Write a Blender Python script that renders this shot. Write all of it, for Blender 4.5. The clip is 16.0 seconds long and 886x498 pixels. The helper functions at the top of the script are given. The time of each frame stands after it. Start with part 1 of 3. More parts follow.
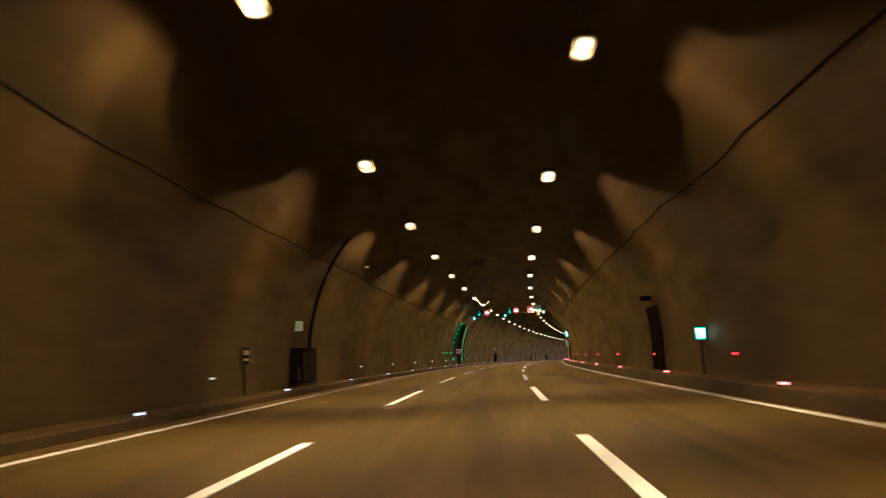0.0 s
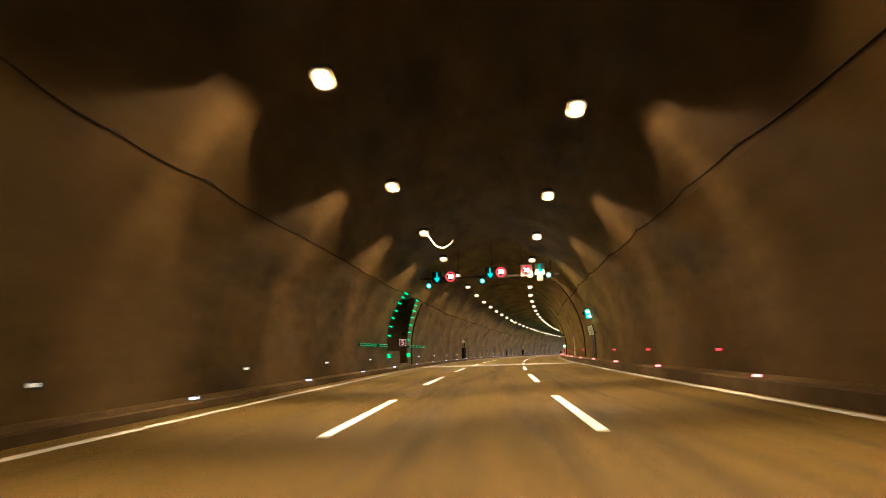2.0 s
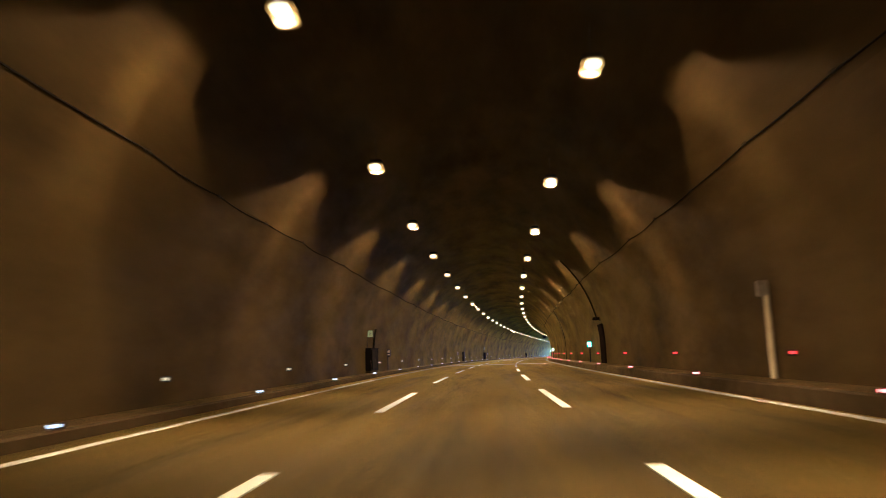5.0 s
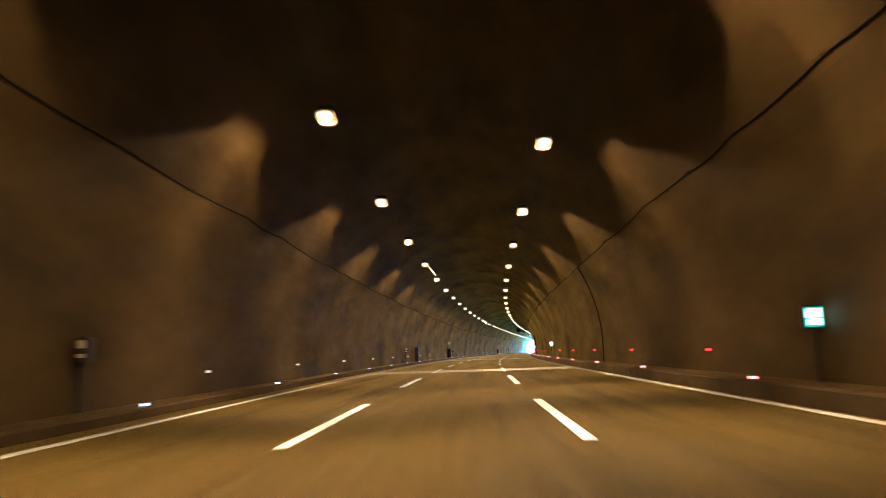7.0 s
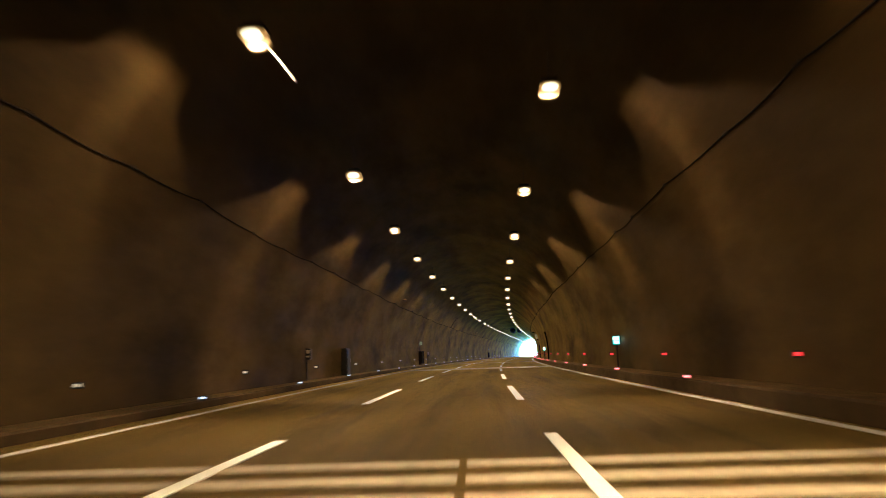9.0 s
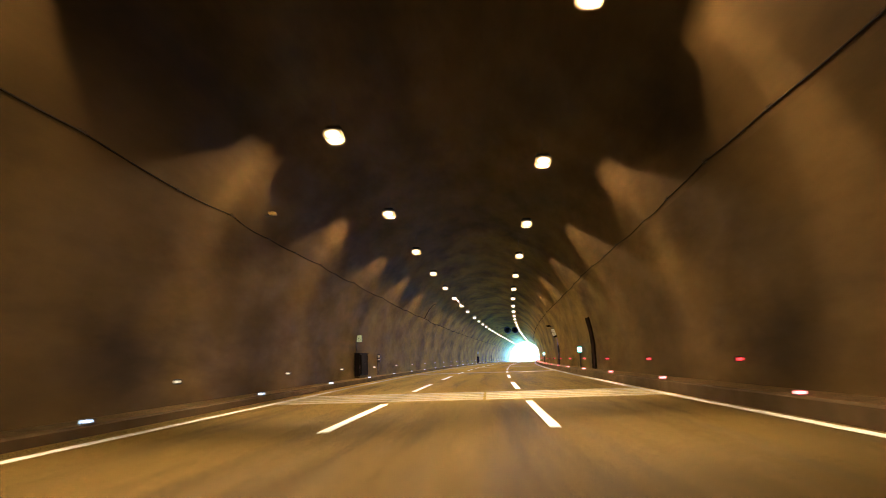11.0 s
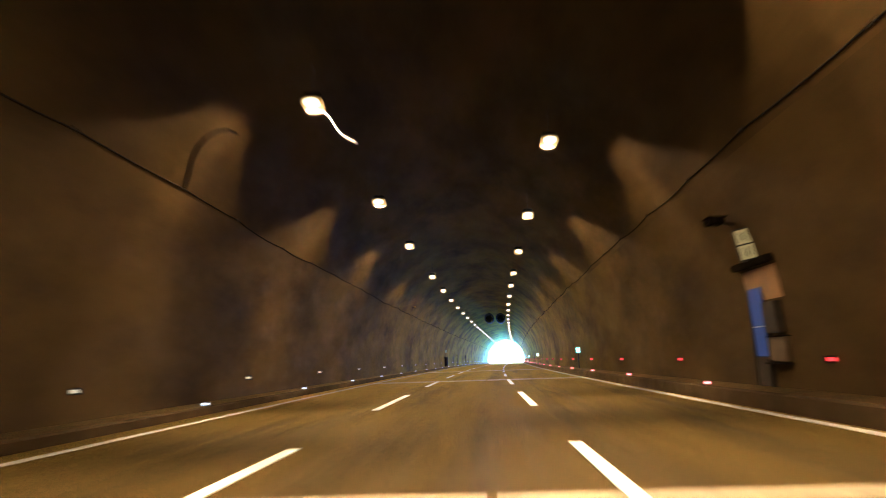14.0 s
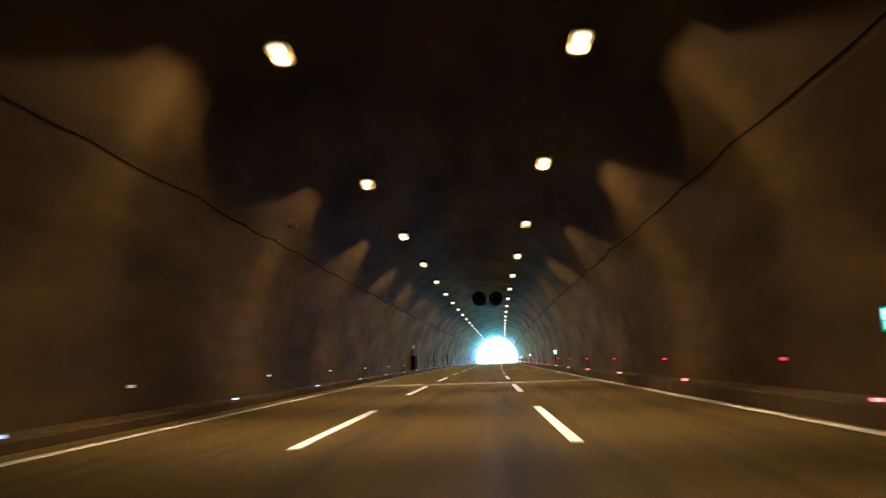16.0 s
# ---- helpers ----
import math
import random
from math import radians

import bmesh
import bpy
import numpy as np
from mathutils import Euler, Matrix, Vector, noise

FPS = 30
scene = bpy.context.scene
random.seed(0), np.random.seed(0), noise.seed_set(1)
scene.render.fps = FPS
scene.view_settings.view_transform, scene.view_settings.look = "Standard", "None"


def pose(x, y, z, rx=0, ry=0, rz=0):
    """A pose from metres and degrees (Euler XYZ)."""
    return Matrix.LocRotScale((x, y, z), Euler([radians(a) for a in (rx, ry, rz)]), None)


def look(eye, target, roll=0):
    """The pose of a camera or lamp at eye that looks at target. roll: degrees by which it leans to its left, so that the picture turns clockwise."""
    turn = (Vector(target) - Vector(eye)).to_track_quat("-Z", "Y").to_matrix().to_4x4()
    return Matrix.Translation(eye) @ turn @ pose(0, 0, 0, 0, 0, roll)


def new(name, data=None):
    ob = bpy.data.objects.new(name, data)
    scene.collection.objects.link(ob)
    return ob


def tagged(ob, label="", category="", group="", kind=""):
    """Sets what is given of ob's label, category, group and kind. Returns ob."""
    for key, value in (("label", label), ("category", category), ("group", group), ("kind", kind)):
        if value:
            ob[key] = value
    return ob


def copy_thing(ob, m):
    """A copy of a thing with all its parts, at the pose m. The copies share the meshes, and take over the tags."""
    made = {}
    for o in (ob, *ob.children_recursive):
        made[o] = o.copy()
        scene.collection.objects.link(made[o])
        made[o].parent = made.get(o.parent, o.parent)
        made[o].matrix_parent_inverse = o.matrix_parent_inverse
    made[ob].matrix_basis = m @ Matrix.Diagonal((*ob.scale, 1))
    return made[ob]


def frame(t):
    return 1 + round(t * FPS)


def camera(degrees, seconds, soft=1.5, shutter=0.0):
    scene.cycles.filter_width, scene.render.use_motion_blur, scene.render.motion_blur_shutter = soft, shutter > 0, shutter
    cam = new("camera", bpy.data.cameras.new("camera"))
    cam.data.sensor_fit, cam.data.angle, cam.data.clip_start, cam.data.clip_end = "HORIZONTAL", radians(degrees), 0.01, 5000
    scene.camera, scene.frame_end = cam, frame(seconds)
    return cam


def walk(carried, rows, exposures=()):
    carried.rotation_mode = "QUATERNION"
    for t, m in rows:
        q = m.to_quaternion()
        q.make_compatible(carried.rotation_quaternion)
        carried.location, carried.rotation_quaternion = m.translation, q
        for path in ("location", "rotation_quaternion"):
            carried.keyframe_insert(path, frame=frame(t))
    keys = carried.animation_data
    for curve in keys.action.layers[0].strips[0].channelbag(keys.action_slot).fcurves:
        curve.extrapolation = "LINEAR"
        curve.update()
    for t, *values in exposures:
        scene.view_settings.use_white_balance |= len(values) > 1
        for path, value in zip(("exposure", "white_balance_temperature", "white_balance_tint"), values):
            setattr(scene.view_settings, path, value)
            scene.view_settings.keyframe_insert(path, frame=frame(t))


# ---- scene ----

# The tunnel's axis: curvature (1/km) every 40 m and change of grade (1/km) every 80 m,
# from 20 m behind the start. Places are given as s (along), u (right of the axis), z (over the road).
BEND = [1.202, 1.157, 1.181, 1.027, 0.75, 0.787, 0.666, 0.577, 0.423, 0.221,
        0.095, 0.033, 0.013, 0.011, 0.011, 0.01, 0.01, 0.01, 0.01, 0.01]
SAG = [-0.006, -0.079, -0.05, -0.006, -0.01, -0.041, -0.035, -0.023, -0.016, -0.012]
AXIS_S = np.arange(-60.0, 760.0, 1.0)


def summed(values):
    total = np.cumsum(values)
    return total - np.interp(0, AXIS_S, total)


HEAD = summed(np.interp(AXIS_S, np.arange(-20.0, 761, 40), BEND) / 1000)
AXIS_X, AXIS_Y = summed(np.sin(HEAD)), summed(np.cos(HEAD))
GRADE = summed(np.interp(AXIS_S, np.arange(-20.0, 761, 80), SAG) / 1000)
AXIS_Z = summed(GRADE)


def spot(s, u=0.0, z=0.0):
    """The world place of (s, u, z)."""
    h = np.interp(s, AXIS_S, HEAD)
    return Vector((np.interp(s, AXIS_S, AXIS_X) + u * math.cos(h),
                   np.interp(s, AXIS_S, AXIS_Y) - u * math.sin(h),
                   np.interp(s, AXIS_S, AXIS_Z) + z))


def at(s, u=0.0, z=0.0, turn=0.0, tilt=0.0):
    """A pose at (s, u, z): x across to the right, y along the road and its grade; then turned about z and tilted about y."""
    h, g = float(np.interp(s, AXIS_S, HEAD)), float(np.interp(s, AXIS_S, GRADE))
    return Matrix.Translation(spot(s, u, z)) @ Matrix.Rotation(-h, 4, "Z") @ Matrix.Rotation(math.atan(g), 4, "X") @ pose(0, 0, 0, 0, tilt, turn)


# ---- camera ----
cam = camera(65.0, 16.0, soft=0.85, shutter=0.5)
EYE_HEIGHT = 1.092
# seconds, s, u, yaw to the right of the axis, pitch, lean to the right
RIDE = [
    (0.0, 0.0, 0.655, -3.073, 8.774, 2.209), (0.5, 8.765, 0.558, -2.898, 8.734, 1.871),
    (1.0, 17.22, 0.478, -2.81, 8.835, 1.699), (1.5, 25.916, 0.421, -2.881, 8.413, 1.793),
    (2.0, 34.668, 0.346, -2.816, 8.28, 1.771), (2.5, 43.365, 0.254, -2.784, 8.318, 2.026),
    (3.0, 51.948, 0.155, -2.757, 8.363, 1.774), (3.5, 60.351, 0.123, -2.697, 8.535, 1.957),
    (4.0, 68.481, 0.113, -2.675, 8.716, 2.01), (4.2, 71.829, 0.12, -2.6, 8.56, 1.9),
    (4.9, 83.5, 0.2, -2.4, 8.57, 1.87), (5.6, 95.25, 0.28, -2.1, 8.6, 1.85),
    (6.3, 106.974, 0.345, -1.837, 8.62, 1.86), (6.5, 110.232, 0.37, -1.606, 8.402, 2.0),
    (7.0, 118.059, 0.443, -1.554, 8.305, 1.958), (7.5, 126.229, 0.606, -1.771, 8.468, 2.012),
    (8.0, 134.6, 0.72, -1.781, 8.632, 1.476), (8.5, 142.965, 0.852, -2.177, 8.546, 2.289),
    (9.0, 151.101, 0.862, -2.122, 8.637, 1.96), (9.2, 154.368, 0.855, -2.055, 8.627, 1.868),
    (10.0, 167.47, 0.79, -2.27, 8.79, 1.83), (10.75, 179.76, 0.73, -2.47, 8.95, 1.79),
    (11.5, 192.056, 0.676, -2.666, 9.11, 1.746), (12.0, 200.332, 0.605, -2.437, 9.139, 1.668),
    (12.5, 208.612, 0.589, -2.352, 9.029, 1.814), (13.0, 216.808, 0.614, -2.365, 9.177, 1.785),
    (13.5, 225.305, 0.609, -2.495, 8.964, 1.921), (14.0, 233.936, 0.63, -2.423, 9.091, 1.901),
    (14.5, 242.699, 0.646, -2.24, 8.976, 1.554), (15.0, 251.481, 0.647, -2.518, 9.065, 1.881),
    (15.5, 260.16, 0.665, -2.506, 9.143, 1.742), (16.0, 268.552, 0.64, -2.587, 9.05, 1.89)]


def eye(s, u, yaw, pitch, lean):
    yaw = float(np.interp(s, AXIS_S, HEAD)) + radians(yaw)
    pitch = float(np.interp(s, AXIS_S, GRADE)) + radians(pitch)
    ahead = Vector((math.sin(yaw) * math.cos(pitch), math.cos(yaw) * math.cos(pitch), math.sin(pitch)))
    right = Vector((math.cos(yaw), -math.sin(yaw), 0))
    up = right.cross(ahead)
    c, n = math.cos(radians(lean)), math.sin(radians(lean))
    right, up = right * c - up * n, right * n + up * c
    m = Matrix((right, up, -ahead)).transposed().to_4x4()
    m.translation = spot(s, u, EYE_HEIGHT)
    return m


EXPOSURE, KELVIN = 5.0, 4200
BRIGHTER = [(0.0, -0.88), (0.5, -0.65), (1.0, -0.3), (1.5, -0.05), (2.0, -0.1), (2.5, -0.05), (3.0, -0.3), (3.5, -0.3), (4.0, -0.5), (5.2, -0.6),
            (6.5, -0.7), (7.0, -0.4), (7.5, -0.15), (8.0, -0.3), (8.5, -0.6), (9.0, -1.05), (10.2, -0.4), (11.5, 0.05), (12.0, -0.2), (12.5, -0.6),
            (13.0, -0.45), (13.5, -0.25), (14.0, -0.4), (14.5, -0.3), (15.0, -0.55), (15.5, -0.75), (16.0, -1.2)]   # the car's own camera, in stops
walk(cam, [(t, eye(*row)) for t, *row in RIDE],
     exposures=[(t, EXPOSURE + stops, KELVIN, 10) for t, stops in BRIGHTER])

# ---- daylight beyond the portal ----
SUN_UP, SUN_TURN = radians(48), radians(200)
world = bpy.data.worlds.new("world")
scene.world = world
world.use_nodes = True
sky = world.node_tree.nodes.new("ShaderNodeTexSky")
sky.sky_type, sky.sun_disc, sky.sun_elevation, sky.sun_rotation = "NISHITA", False, SUN_UP, SUN_TURN
world.node_tree.links.new(sky.outputs[0], world.node_tree.nodes["Background"].inputs[0])
world.node_tree.nodes["Background"].inputs[1].default_value = 0.07
sun = new("sun", bpy.data.lights.new("sun", "SUN"))
sun.data.energy, sun.data.angle, sun.data.color = 2.0, radians(0.5), (1, 0.95, 0.88)
sun.matrix_world = look((0, 0, 0), (-math.sin(SUN_TURN) * math.cos(SUN_UP), -math.cos(SUN_TURN) * math.cos(SUN_UP), -math.sin(SUN_UP)))
DIM = 2.0 ** (3.0 - EXPOSURE)                # how far the lit things lie under the daylight outside
LAMP_POWER, FAN_POWER, BEAM_POWER, LAMP_COLOUR = 205.0 * DIM, 215.0 * DIM, 1180.0 * DIM, (1.0, 0.47, 0.12)
SKYLIGHT_POWER = 2200.0 * DIM
LENS_GLOW = 0.13


# ---- materials ----
def material(name, colour, rough=0.8, metal=0.0, glow=0.0, glow_colour=None):
    m = bpy.data.materials.new(name)
    m.use_nodes = True
    b = m.node_tree.nodes["Principled BSDF"]
    b.inputs["Base Color"].default_value = (*colour, 1)
    b.inputs["Roughness"].default_value = rough
    b.inputs["Metallic"].default_value = metal
    if glow:
        b.inputs["Emission Color"].default_value = (*(glow_colour or colour), 1)
        b.inputs["Emission Strength"].default_value = glow * DIM
    return m


def weathered(name, dark, light, rough, scale, stretch=(1, 1, 1), stain=None, stain_scale=(0.3, 0.3, 0.3),
              stain_from=0.45, stain_to=0.75, bump=0.2, bump_scale=40.0, uv=False, metal=0.0):
    """Grain between two colours, larger stains over it, fine relief."""
    m = bpy.data.materials.new(name)
    m.use_nodes = True
    nodes, links = m.node_tree.nodes, m.node_tree.links
    b = nodes["Principled BSDF"]
    place = nodes.new("ShaderNodeTexCoord").outputs["UV" if uv else "Object"]

    def mapped(sx, sy, sz):
        n = nodes.new("ShaderNodeMapping")
        n.inputs["Scale"].default_value = (sx, sy, sz)
        links.new(place, n.inputs[0])
        return n.outputs[0]

    def noisy(vector, size, detail=6.0, roughness=0.6):
        n = nodes.new("ShaderNodeTexNoise")
        n.inputs["Scale"].default_value, n.inputs["Detail"].default_value = size, detail
        n.inputs["Roughness"].default_value = roughness
        links.new(vector, n.inputs["Vector"])
        return n.outputs["Fac"]

    def ramp(fac, a, ca, z, cz):
        n = nodes.new("ShaderNodeValToRGB")
        n.color_ramp.elements[0].position, n.color_ramp.elements[1].position = a, z
        n.color_ramp.elements[0].color, n.color_ramp.elements[1].color = (*ca, 1), (*cz, 1)
        links.new(fac, n.inputs[0])
        return n.outputs[0]

    colour = ramp(noisy(mapped(*stretch), scale), 0.3, dark, 0.7, light)
    if stain:
        mix = nodes.new("ShaderNodeMix")
        mix.data_type = "RGBA"
        links.new(ramp(noisy(mapped(*stain_scale), 1.0, 7.0, 0.62), stain_from, (0, 0, 0), stain_to, (1, 1, 1)), mix.inputs[0])
        links.new(colour, mix.inputs[6])
        mix.inputs[7].default_value = (*stain, 1)
        colour = mix.outputs[2]
    links.new(colour, b.inputs["Base Color"])
    links.new(ramp(noisy(mapped(*stain_scale), 2.3), 0.3, (rough - 0.12,) * 3, 0.7, (min(rough + 0.1, 1),) * 3), b.inputs["Roughness"])
    b.inputs["Metallic"].default_value = metal
    relief = nodes.new("ShaderNodeBump")
    relief.inputs["Strength"].default_value, relief.inputs["Distance"].default_value = bump, 0.01
    links.new(noisy(mapped(1, 1, 1), bump_scale, 3.0), relief.inputs["Height"])
    links.new(relief.outputs[0], b.inputs["Normal"])
    return m


LINING = weathered("sooty_concrete", (0.028, 0.0195, 0.0038), (0.066, 0.046, 0.008), 0.72, 0.45, (0.35, 1.0, 1),
                   stain=(0.016, 0.011, 0.003), stain_scale=(0.16, 0.4, 1), stain_from=0.46, stain_to=0.68, bump=0.35, bump_scale=9, uv=True)
ASPHALT = weathered("worn_asphalt", (0.04, 0.0298, 0.0029), (0.065, 0.049, 0.0042), 0.68, 30, (1, 1, 1),
                    stain=(0.024, 0.019, 0.004), stain_scale=(0.06, 0.9, 1), stain_from=0.45, stain_to=0.7, bump=0.35, bump_scale=120, uv=True)
CONCRETE = weathered("dusty_concrete", (0.028, 0.02, 0.0058), (0.046, 0.033, 0.0095), 0.9, 3, stain=(0.02, 0.0145, 0.005), stain_scale=(0.8, 0.8, 1), bump=0.3, uv=True)
PAINT = weathered("white_road_paint", (0.74, 0.86, 0.95), (0.82, 0.93, 1.0), 0.6, 14, stain=(0.4, 0.38, 0.34), stain_scale=(2.2, 2.2, 2.2), stain_from=0.6, stain_to=0.8, bump=0.3)
EDGE_PAINT = weathered("grimy_road_paint", (0.36, 0.38, 0.4), (0.52, 0.55, 0.58), 0.65, 9, (1, 1, 1), stain=(0.22, 0.22, 0.22), stain_scale=(0.5, 4, 1), bump=0.3, uv=True)
STRIP_PAINT = weathered("scuffed_strip_paint", (0.3, 0.29, 0.2), (0.45, 0.43, 0.3), 0.6, 6, stain=(0.16, 0.15, 0.12), stain_scale=(0.9, 0.3, 0.9), bump=0.4)
OLD_PAINT = weathered("ghost_of_old_paint", (0.1, 0.1, 0.09), (0.2, 0.19, 0.17), 0.7, 7, bump=0.3)
EARTH = weathered("dry_earth", (0.22, 0.2, 0.15), (0.34, 0.31, 0.24), 0.95, 0.3, stain=(0.1, 0.14, 0.05), stain_scale=(0.02, 0.02, 1))
METAL = weathered("galvanised_metal", (0.3, 0.3, 0.29), (0.45, 0.44, 0.42), 0.5, 5, stain=(0.16, 0.13, 0.1), stain_scale=(2, 2, 2), metal=0.7)
DARK_METAL = weathered("black_painted_metal", (0.018, 0.018, 0.018), (0.035, 0.034, 0.032), 0.5, 8, bump=0.1)
CABLE = weathered("black_cable_sheath", (0.01, 0.01, 0.01), (0.022, 0.02, 0.019), 0.88, 6, bump=0.1)
PASSAGE_CONCRETE = weathered("sooty_passage_concrete", (0.045, 0.034, 0.016), (0.075, 0.056, 0.027), 0.9, 0.8, stain=(0.03, 0.024, 0.015), stain_scale=(0.5, 0.5, 0.5), bump=0.3)
SOOT = weathered("soot_black_niche", (0.006, 0.0054, 0.0048), (0.014, 0.0125, 0.011), 0.95, 3)
# the recess's shade is put into this near-black colour
NICHE = weathered("shaded_niche_door", (0.008, 0.0065, 0.005), (0.014, 0.011, 0.0085), 0.9, 2, stain=(0.012, 0.01, 0.008), stain_scale=(0.8, 0.8, 0.8))
NAVY = weathered("dark_navy_cabinet_paint", (0.006, 0.006, 0.008), (0.011, 0.011, 0.014), 0.85, 4, stain=(0.009, 0.008, 0.007), stain_scale=(1.5, 1.5, 1.5), bump=0.1)
RED = weathered("red_enamel", (0.075, 0.006, 0.0045), (0.11, 0.009, 0.007), 0.35, 4, bump=0.05)
BLUE = weathered("blue_enamel", (0.05, 0.07, 0.2), (0.09, 0.12, 0.3), 0.45, 4, stain=(0.05, 0.06, 0.12), stain_scale=(1.5, 1.5, 1.5), bump=0.05)
CREAM = weathered("cream_board", (0.55, 0.52, 0.38), (0.68, 0.64, 0.48), 0.5, 5, stain=(0.3, 0.27, 0.18), stain_scale=(2.5, 2.5, 2.5), bump=0.05)
WHITE_SHEATH = weathered("white_cable_sheath", (0.7, 0.68, 0.6), (0.82, 0.8, 0.72), 0.5, 6, bump=0.05)
YELLOW = weathered("yellow_enamel", (0.62, 0.45, 0.06), (0.75, 0.56, 0.1), 0.4, 4, bump=0.05)
# amber rim and white middle paint the lamp's halo and glare
LENS = material("sodium_lens", (0.1, 0.08, 0.05), 0.4, glow=LENS_GLOW, glow_colour=(1.0, 0.4, 0.04))
LENS_CORE = material("sodium_glare", (0.9, 0.88, 0.8), 0.4, glow=1.0, glow_colour=(1.0, 0.66, 0.24))
LED_GREEN = material("green_led", (0.05, 0.3, 0.15), 0.4, glow=0.7, glow_colour=(0.05, 1.0, 0.13))
LED_RAIL = material("green_rail_led", (0.04, 0.22, 0.12), 0.4, glow=0.09, glow_colour=(0.05, 1.0, 0.13))
LED_TEAL = material("teal_signal_lens", (0.05, 0.3, 0.28), 0.4, glow=0.3, glow_colour=(0.14, 1.0, 0.5))
LED_CORE = material("teal_lamp_core", (0.5, 0.7, 0.65), 0.4, glow=1.2, glow_colour=(0.5, 1.0, 0.6))
LED_ARROW = material("teal_arrow_led", (0.05, 0.3, 0.3), 0.4, glow=0.15, glow_colour=(0.03, 0.95, 0.5))
LED_RED = material("red_led_ring", (0.4, 0.02, 0.03), 0.4, glow=0.2, glow_colour=(1.0, 0.05, 0.02))
LED_WHITE = material("white_led_digits", (0.8, 0.8, 0.8), 0.4, glow=2.2, glow_colour=(1.0, 0.7, 0.5))
SIGN_GREEN = material("lit_green_sign", (0.02, 0.3, 0.2), 0.4, glow=0.2, glow_colour=(0.04, 0.85, 0.35))
SIGN_WHITE = material("lit_white_sign", (0.8, 0.8, 0.8), 0.4, glow=1.0, glow_colour=(0.8, 1.0, 0.55))
SIGN_DIM = material("dim_lit_board", (0.6, 0.6, 0.45), 0.4, glow=0.02, glow_colour=(1.0, 0.8, 0.2))
SIGN_OLIVE = material("lit_greenish_board", (0.3, 0.35, 0.2), 0.4, glow=0.034, glow_colour=(0.95, 0.9, 0.26))
BLUE_LIT = material("lit_blue_column", (0.02, 0.04, 0.1), 0.4, glow=0.011, glow_colour=(0.12, 0.36, 1.0))
BLUE_DIM = material("dim_lit_blue_panel", (0.02, 0.035, 0.08), 0.4, glow=0.0035, glow_colour=(0.14, 0.38, 1.0))
GRIMY_PANEL = weathered("grimy_cupboard", (0.06, 0.045, 0.022), (0.11, 0.085, 0.045), 0.7, 4, stain=(0.04, 0.03, 0.02), stain_scale=(2, 2, 2), bump=0.1)
PANEL = weathered("stained_station_panel", (0.2, 0.13, 0.045), (0.29, 0.19, 0.07), 0.6, 4, stain=(0.1, 0.08, 0.06), stain_scale=(2, 2, 2), bump=0.1)
# reflectors; their glow stands in for headlight thrown back
MARK_WHITE = material("white_marker_reflector", (0.8, 0.85, 0.9), 0.3, glow=0.45, glow_colour=(0.9, 0.87, 0.75))
MARK_WARM = material("warm_marker_reflector", (0.9, 0.85, 0.7), 0.3, glow=0.15, glow_colour=(1.0, 0.72, 0.32))
MARK_RED = material("red_marker_reflector", (0.6, 0.03, 0.04), 0.3, glow=0.5, glow_colour=(1.0, 0.032, 0.014))
MARK_ROSE = material("bright_red_marker_reflector", (0.7, 0.1, 0.1), 0.3, glow=1.5, glow_colour=(1.0, 0.14, 0.07))
FIVE_RED = material("red_lit_plate", (0.2, 0.015, 0.01), 0.4, glow=0.006, glow_colour=(1.0, 0.08, 0.045))
FIVE_WHITE = material("white_lit_figure", (0.8, 0.75, 0.7), 0.4, glow=0.045, glow_colour=(1.0, 0.62, 0.45))


for m, gloss in ((CABLE, 0.0), (SOOT, 0.0), (NICHE, 0.0), (NAVY, 0.05), (DARK_METAL, 0.2), (CONCRETE, 0.1), (LINING, 0.1), (ASPHALT, 0.1)):
    m.node_tree.nodes["Principled BSDF"].inputs["Specular IOR Level"].default_value = gloss
for m, sheen_weight, gain in ((LINING, 1.0, (15.0, 19.0, 8.0)), (CONCRETE, 0.6, (13.5, 15.0, 9.0)), (ASPHALT, 1.0, (14.0, 14.5, 8.0))):   # sheen put in so far surfaces look brighter lit and yellower than near ones
    b = m.node_tree.nodes["Principled BSDF"]
    b.inputs["Sheen Weight"].default_value, b.inputs["Sheen Roughness"].default_value = sheen_weight, 0.18
    tint = m.node_tree.nodes.new("ShaderNodeVectorMath")
    tint.operation = "MULTIPLY"
    tint.inputs[1].default_value = gain
    m.node_tree.links.new(b.inputs["Base Color"].links[0].from_socket, tint.inputs[0])
    m.node_tree.links.new(tint.outputs[0], b.inputs["Sheen Tint"])


# ---- mesh helpers ----
def part(name, bm, mat, parent=None, label=""):
    """Links a bmesh as one mesh object under a thing or a part."""
    me = bpy.data.meshes.new(name)
    for e in bm.edges:
        e.smooth = len(e.link_faces) == 2 and e.calc_face_angle(0) < 0.7
    bm.to_mesh(me)
    bm.free()
    me.materials.append(mat)
    ob = new(name, me)
    if parent:
        ob.parent = parent
    return tagged(ob, label)


def shared(name, ob, m):
    """Another object on the same mesh, under the same parent."""
    o = new(name, ob.data)
    o.parent, o.matrix_basis = ob.parent, m
    return o


def box(bm, x, y, z, centre=(0, 0, 0), bevel=0.0, turn=None):
    b = bmesh.new()
    bmesh.ops.create_cube(b, size=1)
    bmesh.ops.scale(b, vec=(x, y, z), verts=b.verts)
    if bevel:
        bmesh.ops.bevel(b, geom=b.edges, offset=bevel, segments=2, affect="EDGES")
    m = Matrix.Translation(centre) @ (turn or Matrix())
    bmesh.ops.transform(b, matrix=m, verts=b.verts)
    add(bm, b)
    return bm


